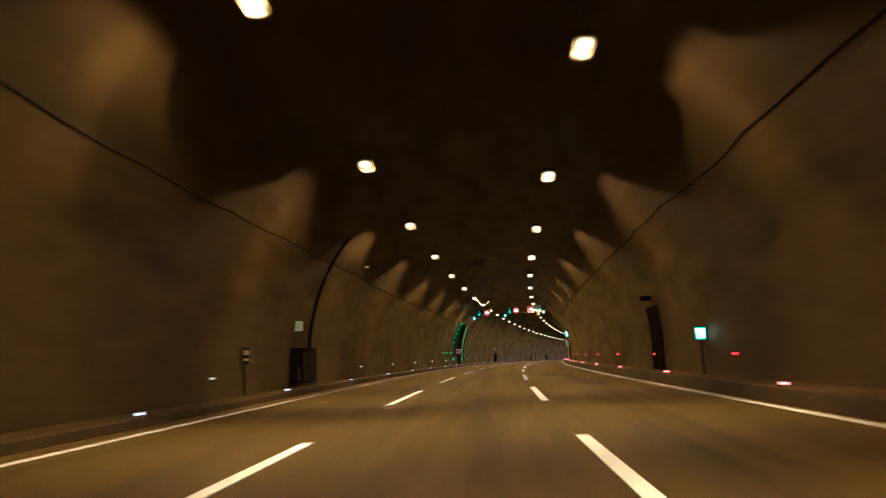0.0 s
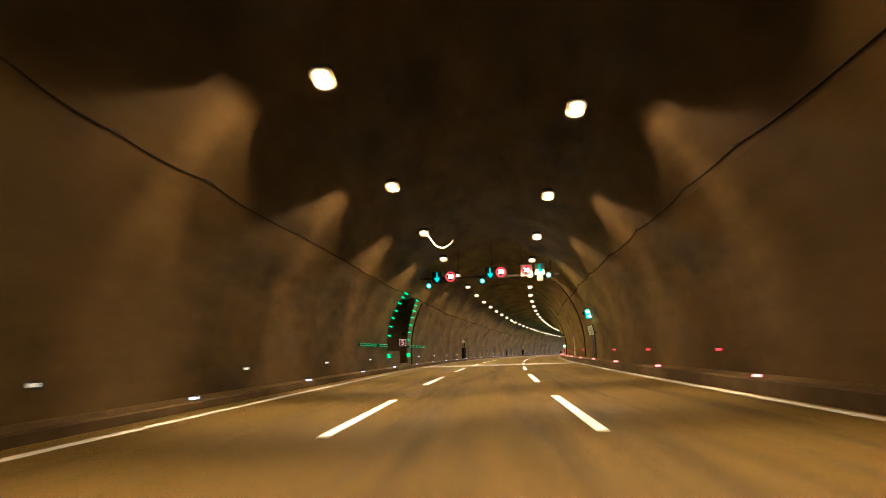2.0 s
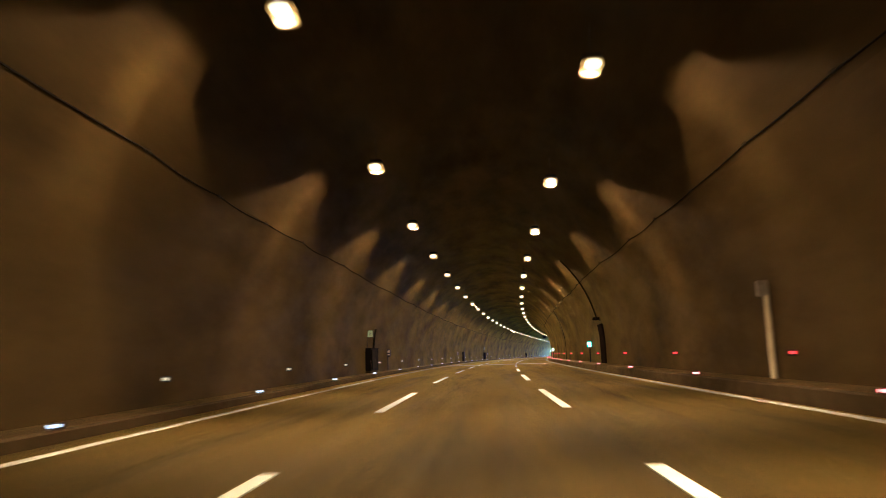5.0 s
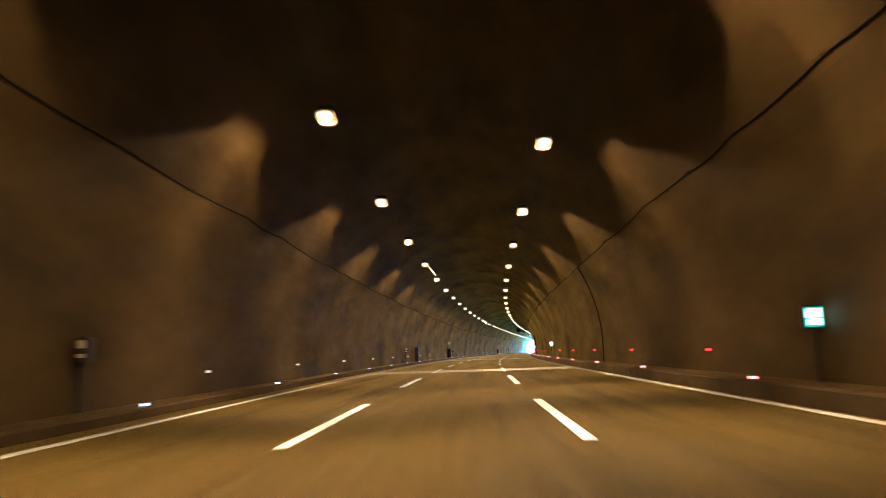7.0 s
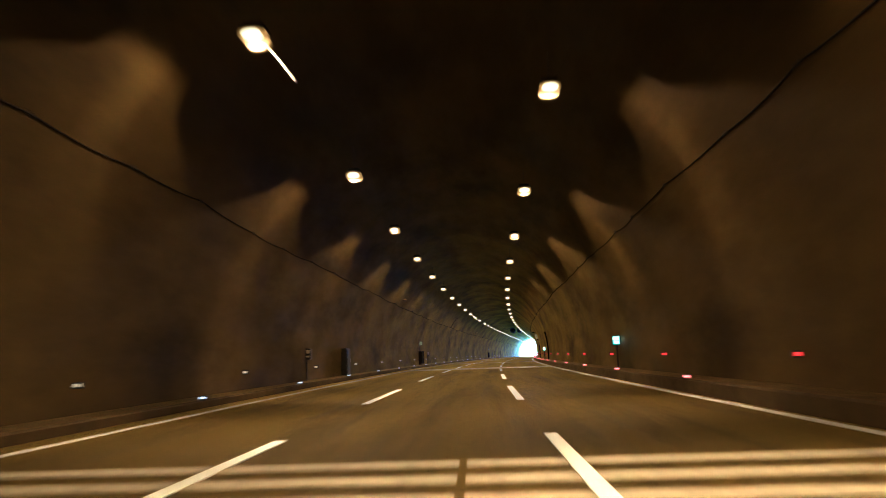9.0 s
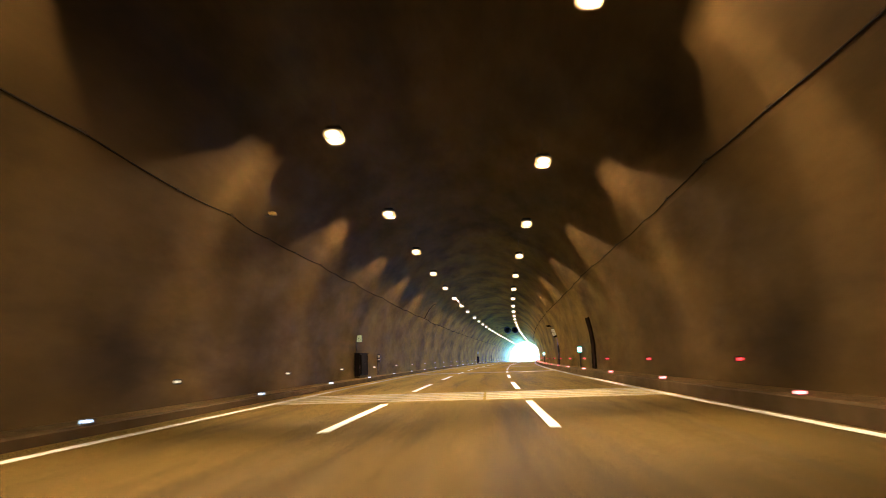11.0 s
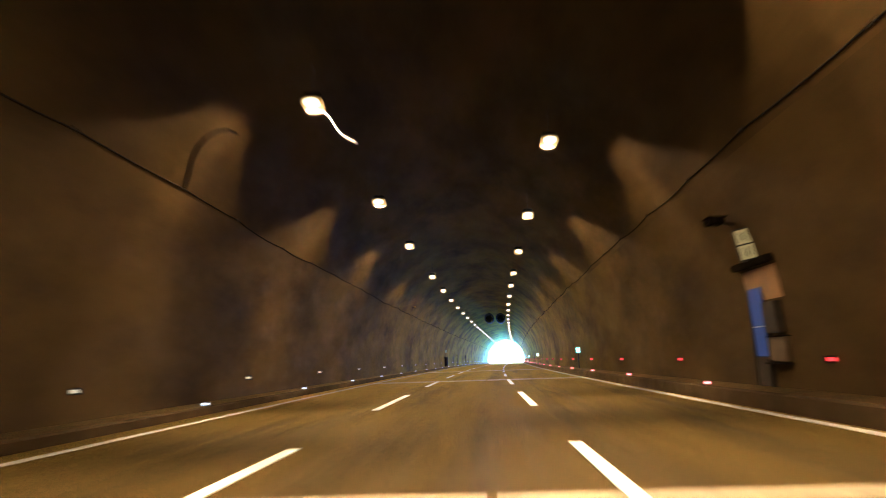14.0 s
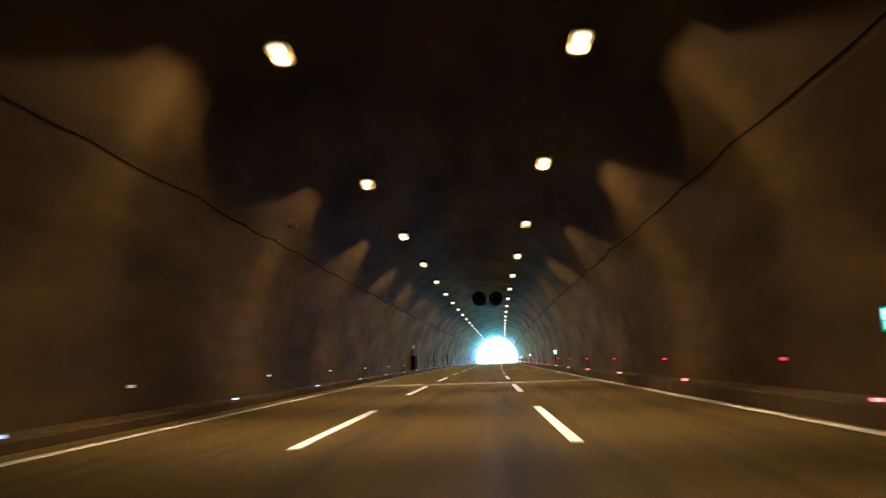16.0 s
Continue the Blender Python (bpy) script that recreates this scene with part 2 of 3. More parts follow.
def add(bm, b):
    me = bpy.data.meshes.new("scratch")
    b.to_mesh(me)
    b.free()
    bm.from_mesh(me)
    bpy.data.meshes.remove(me)


def drum(bm, radius, depth, centre=(0, 0, 0), axis="Z", segments=20, top=None, bevel=0.0):
    b = bmesh.new()
    bmesh.ops.create_cone(b, cap_ends=True, segments=segments, radius1=radius, radius2=radius if top is None else top, depth=depth)
    if bevel:
        bmesh.ops.bevel(b, geom=[e for e in b.edges if len(e.link_faces) == 2 and e.calc_face_angle(0) > 1], offset=bevel, segments=2, affect="EDGES")
    turn = {"Z": Matrix(), "X": Matrix.Rotation(radians(90), 4, "Y"), "Y": Matrix.Rotation(radians(-90), 4, "X")}[axis]
    bmesh.ops.transform(b, matrix=Matrix.Translation(centre) @ turn, verts=b.verts)
    for f in b.faces:
        f.smooth = len(f.verts) == 4
    add(bm, b)
    return bm


def tube(bm, points, radius, sides=8):
    """A round tube along points."""
    rings = []
    for i, p in enumerate(points):
        way = (points[min(i + 1, len(points) - 1)] - points[max(i - 1, 0)]).normalized()
        side = way.cross(Vector((0, 0, 1)) if abs(way.z) < 0.9 else Vector((1, 0, 0))).normalized()
        up = side.cross(way)
        rings.append([bm.verts.new(p + radius * (math.cos(a) * side + math.sin(a) * up)) for a in (2 * math.pi * k / sides for k in range(sides))])
    for a, b in zip(rings, rings[1:]):
        for k in range(sides):
            bm.faces.new((a[k], a[(k + 1) % sides], b[(k + 1) % sides], b[k])).smooth = True
    bm.faces.new(rings[0][::-1])
    bm.faces.new(rings[-1])
    return bm


def sweep(bm, section, places, closed=True, smooth=True):
    """A section of (u, z) points carried along the axis; UVs in metres: along, round."""
    uv = bm.loops.layers.uv.verify()
    ring = list(section) + ([section[0]] if closed else [])
    run = [0.0]
    for (a, b), (c, e) in zip(ring, ring[1:]):
        run.append(run[-1] + math.hypot(c - a, e - b))
    rows = [[bm.verts.new(spot(s, u, z)) for u, z in section] for s in places]
    n = len(section)
    for i in range(len(places) - 1):
        for k in range(n if closed else n - 1):
            j = (k + 1) % n
            f = bm.faces.new((rows[i][k], rows[i][j], rows[i + 1][j], rows[i + 1][k]))
            f.smooth = smooth
            for loop, (s, r) in zip(f.loops, ((places[i], run[k]), (places[i], run[k + 1]), (places[i + 1], run[k + 1]), (places[i + 1], run[k]))):
                loop[uv].uv = (s, r)
    if closed:
        bm.faces.new(rows[0])
        bm.faces.new(rows[-1][::-1])
    return bm


def turn_out(bm):
    bmesh.ops.recalc_face_normals(bm, faces=bm.faces)
    return bm


def steps(a, b, gap=4.0):
    n = max(1, math.ceil((b - a) / gap))
    return [a + (b - a) * i / n for i in range(n + 1)]


def thing(name, m, label, category, group="", kind=""):
    ob = new(name)
    ob.empty_display_size = 0.2
    ob.matrix_basis = m
    return tagged(ob, label, category, group, kind)


# ---- structure ----
START, PORTAL = -45.0, 490.0
HALF, RISE, SPRING = 6.6, 6.95, 1.25          # half width, rise of the vault, height of its springing
KERB_U, WALK_Z, WALK_LEFT = 5.86, 0.33, 0.2      # the left walkway is the lower one
PASS_A, PASS_B = 77.75, 85.45                 # the escape passage's opening in the left wall
CABLE_Z = 4.9


def arch_u(z):
    return HALF * math.sqrt(max(0.0, 1 - (max(z - SPRING, 0) / RISE) ** 2))


def arch_z(u):
    return SPRING + RISE * math.sqrt(1 - (u / HALF) ** 2)


def lean(z):
    """The wall's lean from upright at height z, in degrees."""
    a, b = arch_u(z - 0.05), arch_u(z + 0.05)
    return math.degrees(math.atan2(a - b, 0.1))


def arch_edge(z):
    """How far the passage's arch stands in from its jamb at height z."""
    return 1.47 * (max(0.0, z - 2.4) / 2.55) ** 2.2


def wall_section(side, thick=0.45):
    zs = [-0.2, 0.6] + [SPRING + (CABLE_Z - 0.05 - SPRING) * i / 9 for i in range(10)]
    inner = [(side * arch_u(z), z) for z in zs]
    outer = [(side * (arch_u(z) + thick), z) for z in reversed(zs)]
    return inner + outer


RUN = sorted(steps(START, PORTAL) + [PASS_A, PASS_B])
bm = bmesh.new()
sweep(bm, wall_section(-1), [s for s in RUN if s <= PASS_A])
sweep(bm, wall_section(-1), [s for s in RUN if s >= PASS_B])
uv = bm.loops.layers.uv.verify()
for a, way in ((PASS_A, 1), (PASS_B, -1)):    # the spandrels of the opening's arch
    rows = []
    for i in range(13):
        z = 2.4 + (CABLE_Z + 0.04 - 2.4) * i / 12
        s = a + way * (0.002 + arch_edge(z))
        rows.append([(a, z, 0.0), (s, z, 0.0), (s, z, 0.45), (a, z, 0.45)])
    verts = [[bm.verts.new(spot(s, -arch_u(z) - deep, z)) for s, z, deep in row] for row in rows]
    for i in range(12):
        for k in range(4):
            f = bm.faces.new((verts[i][k], verts[i][(k + 1) % 4], verts[i + 1][(k + 1) % 4], verts[i + 1][k]))
            for loop, (s, z, deep) in zip(f.loops, (rows[i][k], rows[i][(k + 1) % 4], rows[i + 1][(k + 1) % 4], rows[i + 1][k])):
                loop[uv].uv = (s, z + deep)
    bm.faces.new(verts[12])
tagged(part("wall_left", turn_out(bm), LINING), "soot-stained concrete tunnel wall with an open passage", "wall", kind="structure")
bm = sweep(bmesh.new(), wall_section(1), RUN)
tagged(part("wall_right", turn_out(bm), LINING), "soot-stained curved concrete tunnel wall", "wall", kind="structure")
angle = math.asin((CABLE_Z - 0.05 - SPRING) / RISE)
turns = [angle + (math.pi - 2 * angle) * i / 28 for i in range(29)]
vault = [(HALF * math.cos(a), SPRING + RISE * math.sin(a)) for a in turns] + \
        [((HALF + 0.45) * math.cos(a), SPRING + (RISE + 0.45) * math.sin(a)) for a in reversed(turns)]
ceiling = part("ceiling", turn_out(sweep(bmesh.new(), vault, RUN)), LINING)
tagged(ceiling, "dark sooty concrete tunnel vault", "ceiling", kind="structure")

road = part("road", turn_out(sweep(bmesh.new(), [(-KERB_U - 0.02, 0), (KERB_U + 0.02, 0), (KERB_U + 0.02, -0.3), (-KERB_U - 0.02, -0.3)], steps(START, 640), smooth=False)), ASPHALT)
tagged(road, "worn dark asphalt carriageway with three lanes", "road", kind="structure")
for side, name in ((-1, "left"), (1, "right")):
    top = WALK_LEFT if side < 0 else WALK_Z
    slab = [(side * KERB_U, -0.25), (side * KERB_U, top - 0.04), (side * (KERB_U + 0.04), top), (side * (HALF + 0.05), top + 0.015), (side * (HALF + 0.05), -0.25)]
    walkway = part("walkway_" + name, turn_out(sweep(bmesh.new(), slab, steps(START, PORTAL), smooth=False)), CONCRETE)
    tagged(walkway, "narrow raised concrete walkway with a dusty kerb", "walkway", kind="structure")
# unseen wall, added behind the start to keep daylight out
bm = bmesh.new()
vs = [bm.verts.new(spot(START, u, z)) for u, z in ((-7.2, -0.3), (7.2, -0.3), (7.2, 8.8), (-7.2, 8.8))]
back = bmesh.ops.extrude_face_region(bm, geom=[bm.faces.new(vs)])
bmesh.ops.translate(bm, vec=spot(START - 0.4) - spot(START), verts=[v for v in back["geom"] if isinstance(v, bmesh.types.BMVert)])
tagged(part("added_end_wall", turn_out(bm), LINING), "unseen added wall that shuts daylight out behind the start", "wall", kind="structure")

# the escape passage behind its opening
IN_U, DEEP_U, PASS_TOP = -HALF - 0.3, -15.0, 4.95
run = steps(PASS_A - 0.4, PASS_B + 0.4, 2.2)


def passage_piece(name, section, places, label, category):
    tagged(part(name, turn_out(sweep(bmesh.new(), section, places, smooth=False)), PASSAGE_CONCRETE), label, category, kind="structure")


passage_piece("passage_floor", [(DEEP_U, WALK_Z - 0.3), (-KERB_U - 0.75, WALK_Z - 0.3), (-KERB_U - 0.75, WALK_Z - 0.01), (DEEP_U, WALK_Z - 0.01)], run, "dusty concrete floor of the escape passage", "floor")
passage_piece("passage_ceiling", [(DEEP_U, PASS_TOP), (-5.95, PASS_TOP), (-5.95, PASS_TOP + 0.3), (DEEP_U, PASS_TOP + 0.3)], run, "dark concrete ceiling of the escape passage", "ceiling")
passage_piece("passage_wall_back", [(DEEP_U - 0.3, 0), (DEEP_U, 0), (DEEP_U, PASS_TOP + 0.3), (DEEP_U - 0.3, PASS_TOP + 0.3)], run, "dark concrete wall closing the escape passage", "wall")
for name, a, b in (("passage_wall_near", PASS_A - 0.4, PASS_A - 0.005), ("passage_wall_far", PASS_B + 0.005, PASS_B + 0.4)):
    passage_piece(name, [(DEEP_U, 0), (-HALF - 0.4, 0), (-HALF - 0.4, 2), (-6.35, 3.9), (-5.95, PASS_TOP), (DEEP_U, PASS_TOP)], [a, b], "dark concrete side wall of the escape passage", "wall")

# the open country past the portal
bm = bmesh.new()
bmesh.ops.create_circle(bm, cap_ends=True, segments=48, radius=3500)
bmesh.ops.transform(bm, matrix=Matrix.Translation(spot(PORTAL, 0, -0.45)), verts=bm.verts)
tagged(part("ground", bm, EARTH), "dry open ground outside the tunnel portal", "ground", kind="structure")

# area lamp added in the portal for the sky's light and its blue halo
skylight = new("skylight", bpy.data.lights.new("skylight", "AREA"))
skylight.data.shape, skylight.data.size, skylight.data.size_y = "ELLIPSE", 12.4, 8.0
skylight.data.energy, skylight.data.color = SKYLIGHT_POWER, (0.25, 0.62, 1.0)
skylight.matrix_world = look(spot(PORTAL + 0.6, 0, 4.2), spot(PORTAL - 20, 0, 6.2))

# ---- road markings ----
for u, w in ((-5.21, 0.2), (5.62, 0.2)):
    line = part("edge_line", turn_out(sweep(bmesh.new(), [(u - w / 2, 0.001), (u + w / 2, 0.001), (u + w / 2, 0.006), (u - w / 2, 0.006)], steps(START, 640), smooth=False)), EDGE_PAINT, road, "grimy solid white edge line")
    line.parent = road
dash = part("lane_dash", box(bmesh.new(), 0.17, 6.7, 0.015), PAINT, road)
dash.matrix_basis = at(16.5 - 4 * 13.75 + 3.35, -1.825, 0.0075)
for k in range(-4, 42):
    for u in (-1.825, 1.825):
        if (k, u) != (-4, -1.825):
            shared("lane_dash", dash, at(16.5 + 13.75 * k + 3.35, u, 0.0075))
worn = part("worn_line", box(bmesh.new(), 0.16, 7.0, 0.004), OLD_PAINT, road, "faded ghost of an old lane line")
worn.matrix_basis = at(72.7, -2.4, 0.003)


def strips(s, count, pitch, width):
    """Raised transverse strips, broken at the road's middle seam."""
    for i in range(count):
        for u0, u1 in ((-5.08, -1.92), (-1.9, 0.66), (0.74, 5.45)):
            bar = part("rumble_strip", box(bmesh.new(), u1 - u0, width, 0.012, bevel=0.003), STRIP_PAINT, road)
            bar.matrix_basis = at(s + i * pitch, (u0 + u1) / 2, 0.006)


strips(84.2, 5, 0.84, 0.5)
strips(154.8, 5, 0.88, 0.4)
strips(203.4, 5, 0.92, 0.4)
strips(238.3, 2, 1.25, 0.55)
strips(270.3, 2, 1.0, 0.48)
strips(300.0, 2, 1.0, 0.48)


# ---- luminaires ----
def luminaire():
    ob = thing("tunnel_luminaire", at(0, 0, 0), "sodium tunnel luminaire hung under the vault, lit amber", "lamp", "luminaires along the vault")
    shell = bmesh.new()
    box(shell, 0.46, 0.33, 0.08, (0, 0, 0.175), 0.025)
    box(shell, 0.36, 0.26, 0.07, (0, 0, 0.245), 0.02)
    part("housing", shell, SOOT, ob, "dark metal housing")
    tray = bmesh.new()
    box(tray, 0.44, 0.23, 0.03, (0, 0, 0.115), 0.008)
    # glowing lips, put in as the orange halo round the lens
    for y in (-0.17, 0.17):
        lip = bmesh.new()
        pts = [(0.235 * math.copysign(abs(math.cos(a)) ** 0.8, math.cos(a)), 0.018 + 0.124 * math.copysign(abs(math.sin(a)) ** 0.8, math.sin(a))) for a in (2 * math.pi * k / 20 for k in range(20))]
        face = lip.faces.new([lip.verts.new((x, y - 0.008, z)) for x, z in pts])
        ext = bmesh.ops.extrude_face_region(lip, geom=[face])
        bmesh.ops.translate(lip, vec=(0, 0.016, 0), verts=[v for v in ext["geom"] if isinstance(v, bmesh.types.BMVert)])
        add(tray, turn_out(lip))
    part("lens", tray, LENS, ob, "glowing amber lens rim, put in as the lamp's halo")
    # flat glowing discs that paint the lens's blown-out white glare
    for y in (-0.184, 0.184):
        glare = bmesh.new()
        ring = [(0.178 * math.cos(a), 0.018 + 0.09 * math.sin(a)) for a in (2 * math.pi * k / 20 for k in range(20))]
        face = glare.faces.new([glare.verts.new((x, y - 0.005, z)) for x, z in ring])
        ext = bmesh.ops.extrude_face_region(glare, geom=[face])
        bmesh.ops.translate(glare, vec=(0, 0.01, 0), verts=[v for v in ext["geom"] if isinstance(v, bmesh.types.BMVert)])
        part("glare_disc", turn_out(glare), LENS_CORE, ob, "flat white glowing disc for the lens's glare")
    for y in (-0.12, 0.12):
        part("stem", drum(bmesh.new(), 0.004, 0.75, (0, y, 0.66), segments=8), DARK_METAL, ob)
    # unseen plates added to cut lamp_light into wedges on the walls
    for y in (-0.12, 0.12):
        part("baffle", box(bmesh.new(), 0.34, 0.004, 0.192, (0, y, 0.004), 0.001), LENS, ob)
    light = new("lamp_light", bpy.data.lights.new("lamp_light", "SPOT"))
    light.data.energy, light.data.color, light.data.shadow_soft_size = LAMP_POWER, LAMP_COLOUR, 0.008
    light.data.spot_size, light.data.spot_blend = radians(175), 0.24
    light.parent, light.location = ob, (0, 0, -0.042)
    # more unseen plates and a second lamp, added for narrow wall bands
    for y in (-0.043, 0.043):
        part("louvre", box(bmesh.new(), 0.4, 0.003, 0.13, (0, y, 0.035)), LENS, ob)
    fan = new("fan_light", bpy.data.lights.new("fan_light", "SPOT"))
    fan.data.energy, fan.data.color, fan.data.shadow_soft_size = FAN_POWER, LAMP_COLOUR, 0.012
    fan.data.spot_size, fan.data.spot_blend = radians(175), 0.7
    fan.parent, fan.location = ob, (0, 0, 0.08)
    beam = new("beam_light", bpy.data.lights.new("beam_light", "SPOT"))
    beam.data.energy, beam.data.color, beam.data.shadow_soft_size = BEAM_POWER, LAMP_COLOUR, 0.04
    beam.data.spot_size, beam.data.spot_blend = radians(80), 1.0
    beam.parent, beam.location = ob, (0, 0, -0.03)
    return ob


LEFT_U, RIGHT_U, LAMP_Z = -2.76, 2.67, 6.62
left_s = [19.4 + 9.535 * k for k in range(-6, 27)] + [280.3 + 9.53 * k for k in range(22)]
right_s = [22.1 + 9.575 * k for k in range(-6, 28)] + [288.6 + 9.45 * k for k in range(21)]
lamp = luminaire()
lamp.matrix_basis = at(left_s[0], LEFT_U, LAMP_Z)
for s in left_s[1:]:
    copy_thing(lamp, at(s, LEFT_U, LAMP_Z, random.uniform(-2, 2)))
for s in right_s:
    copy_thing(lamp, at(s, RIGHT_U, LAMP_Z + 0.07, random.uniform(-2, 2)))


# ---- markers along the walls and kerbs ----
# reflector bodies whose lens glows in place of returned headlight
def marker(name, glow, label, group):
    ob = thing(name, at(0, 0, 0), label, "marker", group)
    low = name.startswith("kerb")
    body = box(bmesh.new(), 0.22, 0.05, 0.085 if low else 0.13, (0, 0.03, 0), 0.012)
    part("body", body, DARK_METAL, ob)
    part("lens", box(bmesh.new(), 0.17 if low else 0.14, 0.012, 0.046 if low else 0.06, (0, -0.001, 0), 0.003), glow, ob)
    return ob


first = {}
for k in range(-10, 46):
    for side in (-1, 1):
        for low in (0, 1):
            s = 72.4 + 9.14 * k + ((4.45 if side < 0 else 4.9) if low else 0)
            if s > PORTAL - 3 or (side > 0 and not low and 80.5 < s < 83) or (side < 0 and not low and PASS_A - 0.3 < s < PASS_B + 0.3):
                continue
            z = ((WALK_LEFT if side < 0 else WALK_Z) + 0.045) if low else (0.76 if side < 0 else 0.9)
            m = at(s, side * (KERB_U + 0.09 if low else HALF - 0.085), z, turn=side * 6)
            key = (side, low)
            if key not in first:
                first[key] = marker("wall_marker" if not low else "kerb_marker", ((MARK_ROSE if low else MARK_RED) if side > 0 else MARK_WHITE if low else MARK_WARM),
                                    ("red" if side > 0 else "white") + (" kerb reflector on the walkway edge, given a glow" if low else " reflector on the tunnel wall, given a glow"),
                                    ("red" if side > 0 else "white") + (" kerb markers" if low else " wall markers"))
                first[key].matrix_basis = m
            else:
                copy_thing(first[key], m)


# ---- cables along the walls ----
def wall_cable(side, z0):
    rng = random.Random(5 + side)
    ob = thing("wall_cable", at(0, 0, 0), "thick black power cable clipped along the wall", "cable")
    ob.matrix_basis = Matrix()
    marks = [START + 0.5]
    while marks[-1] < PORTAL - 6:
        marks.append(marks[-1] + rng.uniform(2.6, 4.4))
    pts, heights = [], [z0 + rng.uniform(-0.05, 0.05) for _ in marks]
    for a, b, za, zb in zip(marks, marks[1:], heights, heights[1:]):
        drop = rng.uniform(0.01, 0.06)
        for i in range(5):
            f = i / 5
            z = za + (zb - za) * f - 4 * drop * f * (1 - f)
            pts.append(spot(a + (b - a) * f, side * (arch_u(z) - 0.016), z))
    part("cable", tube(bmesh.new(), pts, 0.017, 7), CABLE, ob)
    clip = None
    for a, z in zip(marks, heights):
        m = at(a, side * (arch_u(z) - 0.02), z, tilt=-side * lean(z))
        if clip is None:
            clip = part("clip", box(bmesh.new(), 0.07, 0.05, 0.09, bevel=0.012), DARK_METAL, ob)
            clip.matrix_basis = m
        else:
            shared("clip", clip, m)
    return ob


wall_cable(-1, 4.88)
wall_cable(1, 4.98)


def conduit(s, side, z0, z1, radius=0.05):
    """A dark cable pipe that follows the wall up to the vault."""
    ob = thing("conduit", Matrix(), "dark cable conduit running up the tunnel wall", "conduit")
    pts = [spot(s, side * (arch_u(z0 + (z1 - z0) * i / 16) - radius), z0 + (z1 - z0) * i / 16) for i in range(17)]
    part("pipe", tube(bmesh.new(), pts, radius, 8), CABLE, ob)
    for i in (2, 6, 10, 14):
        z = z0 + (z1 - z0) * i / 16
        strap = part("strap", box(bmesh.new(), 0.03, 0.2, 0.05, bevel=0.006), DARK_METAL, ob)
        strap.matrix_basis = at(s, side * (arch_u(z) - 0.02), z, tilt=-side * lean(z))
    return ob


conduit(26.6, -1, 1.6, 5.9, 0.06)
conduit(125.5, -1, 1.6, 2.7, 0.06)
conduit(356.0, -1, WALK_LEFT, 2.0, 0.05)
conduit(378.0, -1, WALK_LEFT, 2.1, 0.05)
conduit(89.2, 1, WALK_Z, 6.5, 0.04)
conduit(125.9, 1, 2.9, 6.3, 0.045)
conduit(152.3, 1, WALK_Z, 4.95, 0.025)
conduit(87.4, -1, WALK_LEFT, 4.8, 0.05)


# ---- hydrant cabinets with a lit sign ----
def hydrant_niche(s):
    ob = thing("hydrant_cabinet", at(s, -HALF, 0), "dark navy hydrant cabinet with a red extinguisher in its open bay", "cabinet", "hydrant cabinets")
    w, z0, z1, deep = 2.35, WALK_Z + 0.02, 1.56, 0.3
    frame_bm = bmesh.new()
    for y in (-w / 2, -w / 2 + 0.52, w / 2):
        box(frame_bm, deep, 0.05, z1 - z0, (deep / 2, y, (z0 + z1) / 2), 0.01)
    for z in (z0 + 0.03, z1 - 0.03):
        box(frame_bm, deep, w - 0.055, 0.06, (deep / 2, 0, z), 0.01)
    part("casing", frame_bm, NAVY, ob)
    part("plinth", box(bmesh.new(), 0.26, w - 0.1, z0 - WALK_LEFT - 0.02, (0.13, 0, (z0 + WALK_LEFT + 0.02) / 2), 0.008), CONCRETE, ob, "concrete plinth")
    part("back", box(bmesh.new(), 0.03, w - 0.13, z1 - z0 - 0.13, (0.02, 0, (z0 + z1) / 2)), NAVY, ob)
    for k in range(2):
        leaf = part("door", box(bmesh.new(), 0.02, 0.85, z1 - z0 - 0.14, (deep - 0.02, -0.165 + 0.865 * k, (z0 + z1) / 2), 0.006), NAVY, ob)
        part("handle", box(bmesh.new(), 0.03, 0.025, 0.14, (deep + 0.004, 0.2 + 0.13 * k, 0.98), 0.006), DARK_METAL, leaf)
    top = bmesh.new()
    box(top, deep + 0.06, w + 0.08, 0.03, (deep / 2 + 0.01, 0, z1 + 0.016), 0.006)
    part("hood", top, NAVY, ob)
    ext = bmesh.new()
    drum(ext, 0.10, 0.52, (0.17, -0.92, z0 + 0.33), "Z", 16, bevel=0.03)
    drum(ext, 0.035, 0.12, (0.17, -0.92, z0 + 0.64), "Z", 10)
    part("extinguisher", ext, RED, ob, "red fire extinguisher")
    lit = thing("lit_wall_sign", at(s - 0.8, -arch_u(2.38) - 0.03, 2.38), "small backlit greenish sign box over the hydrant cabinet", "sign", "lit signs over cabinets")
    part("case", box(bmesh.new(), 0.42, 0.12, 0.40, (0.12, 0.03, 0), 0.015), DARK_METAL, lit)
    part("panel", box(bmesh.new(), 0.37, 0.012, 0.35, (0.12, -0.033, 0), 0.003), SIGN_OLIVE, lit)
    for x in (0.02, 0.11, 0.2):
        part("bar", box(bmesh.new(), 0.02, 0.008, 0.22, (x + 0.01, -0.042, 0)), DARK_METAL, lit)
    part("bracket", box(bmesh.new(), 0.05, 0.05, 0.7, (-0.02, 0.05, -0.5), 0.008), DARK_METAL, lit)


for s in (25.55, 124.5, 223.3, 334.6):
    hydrant_niche(s)


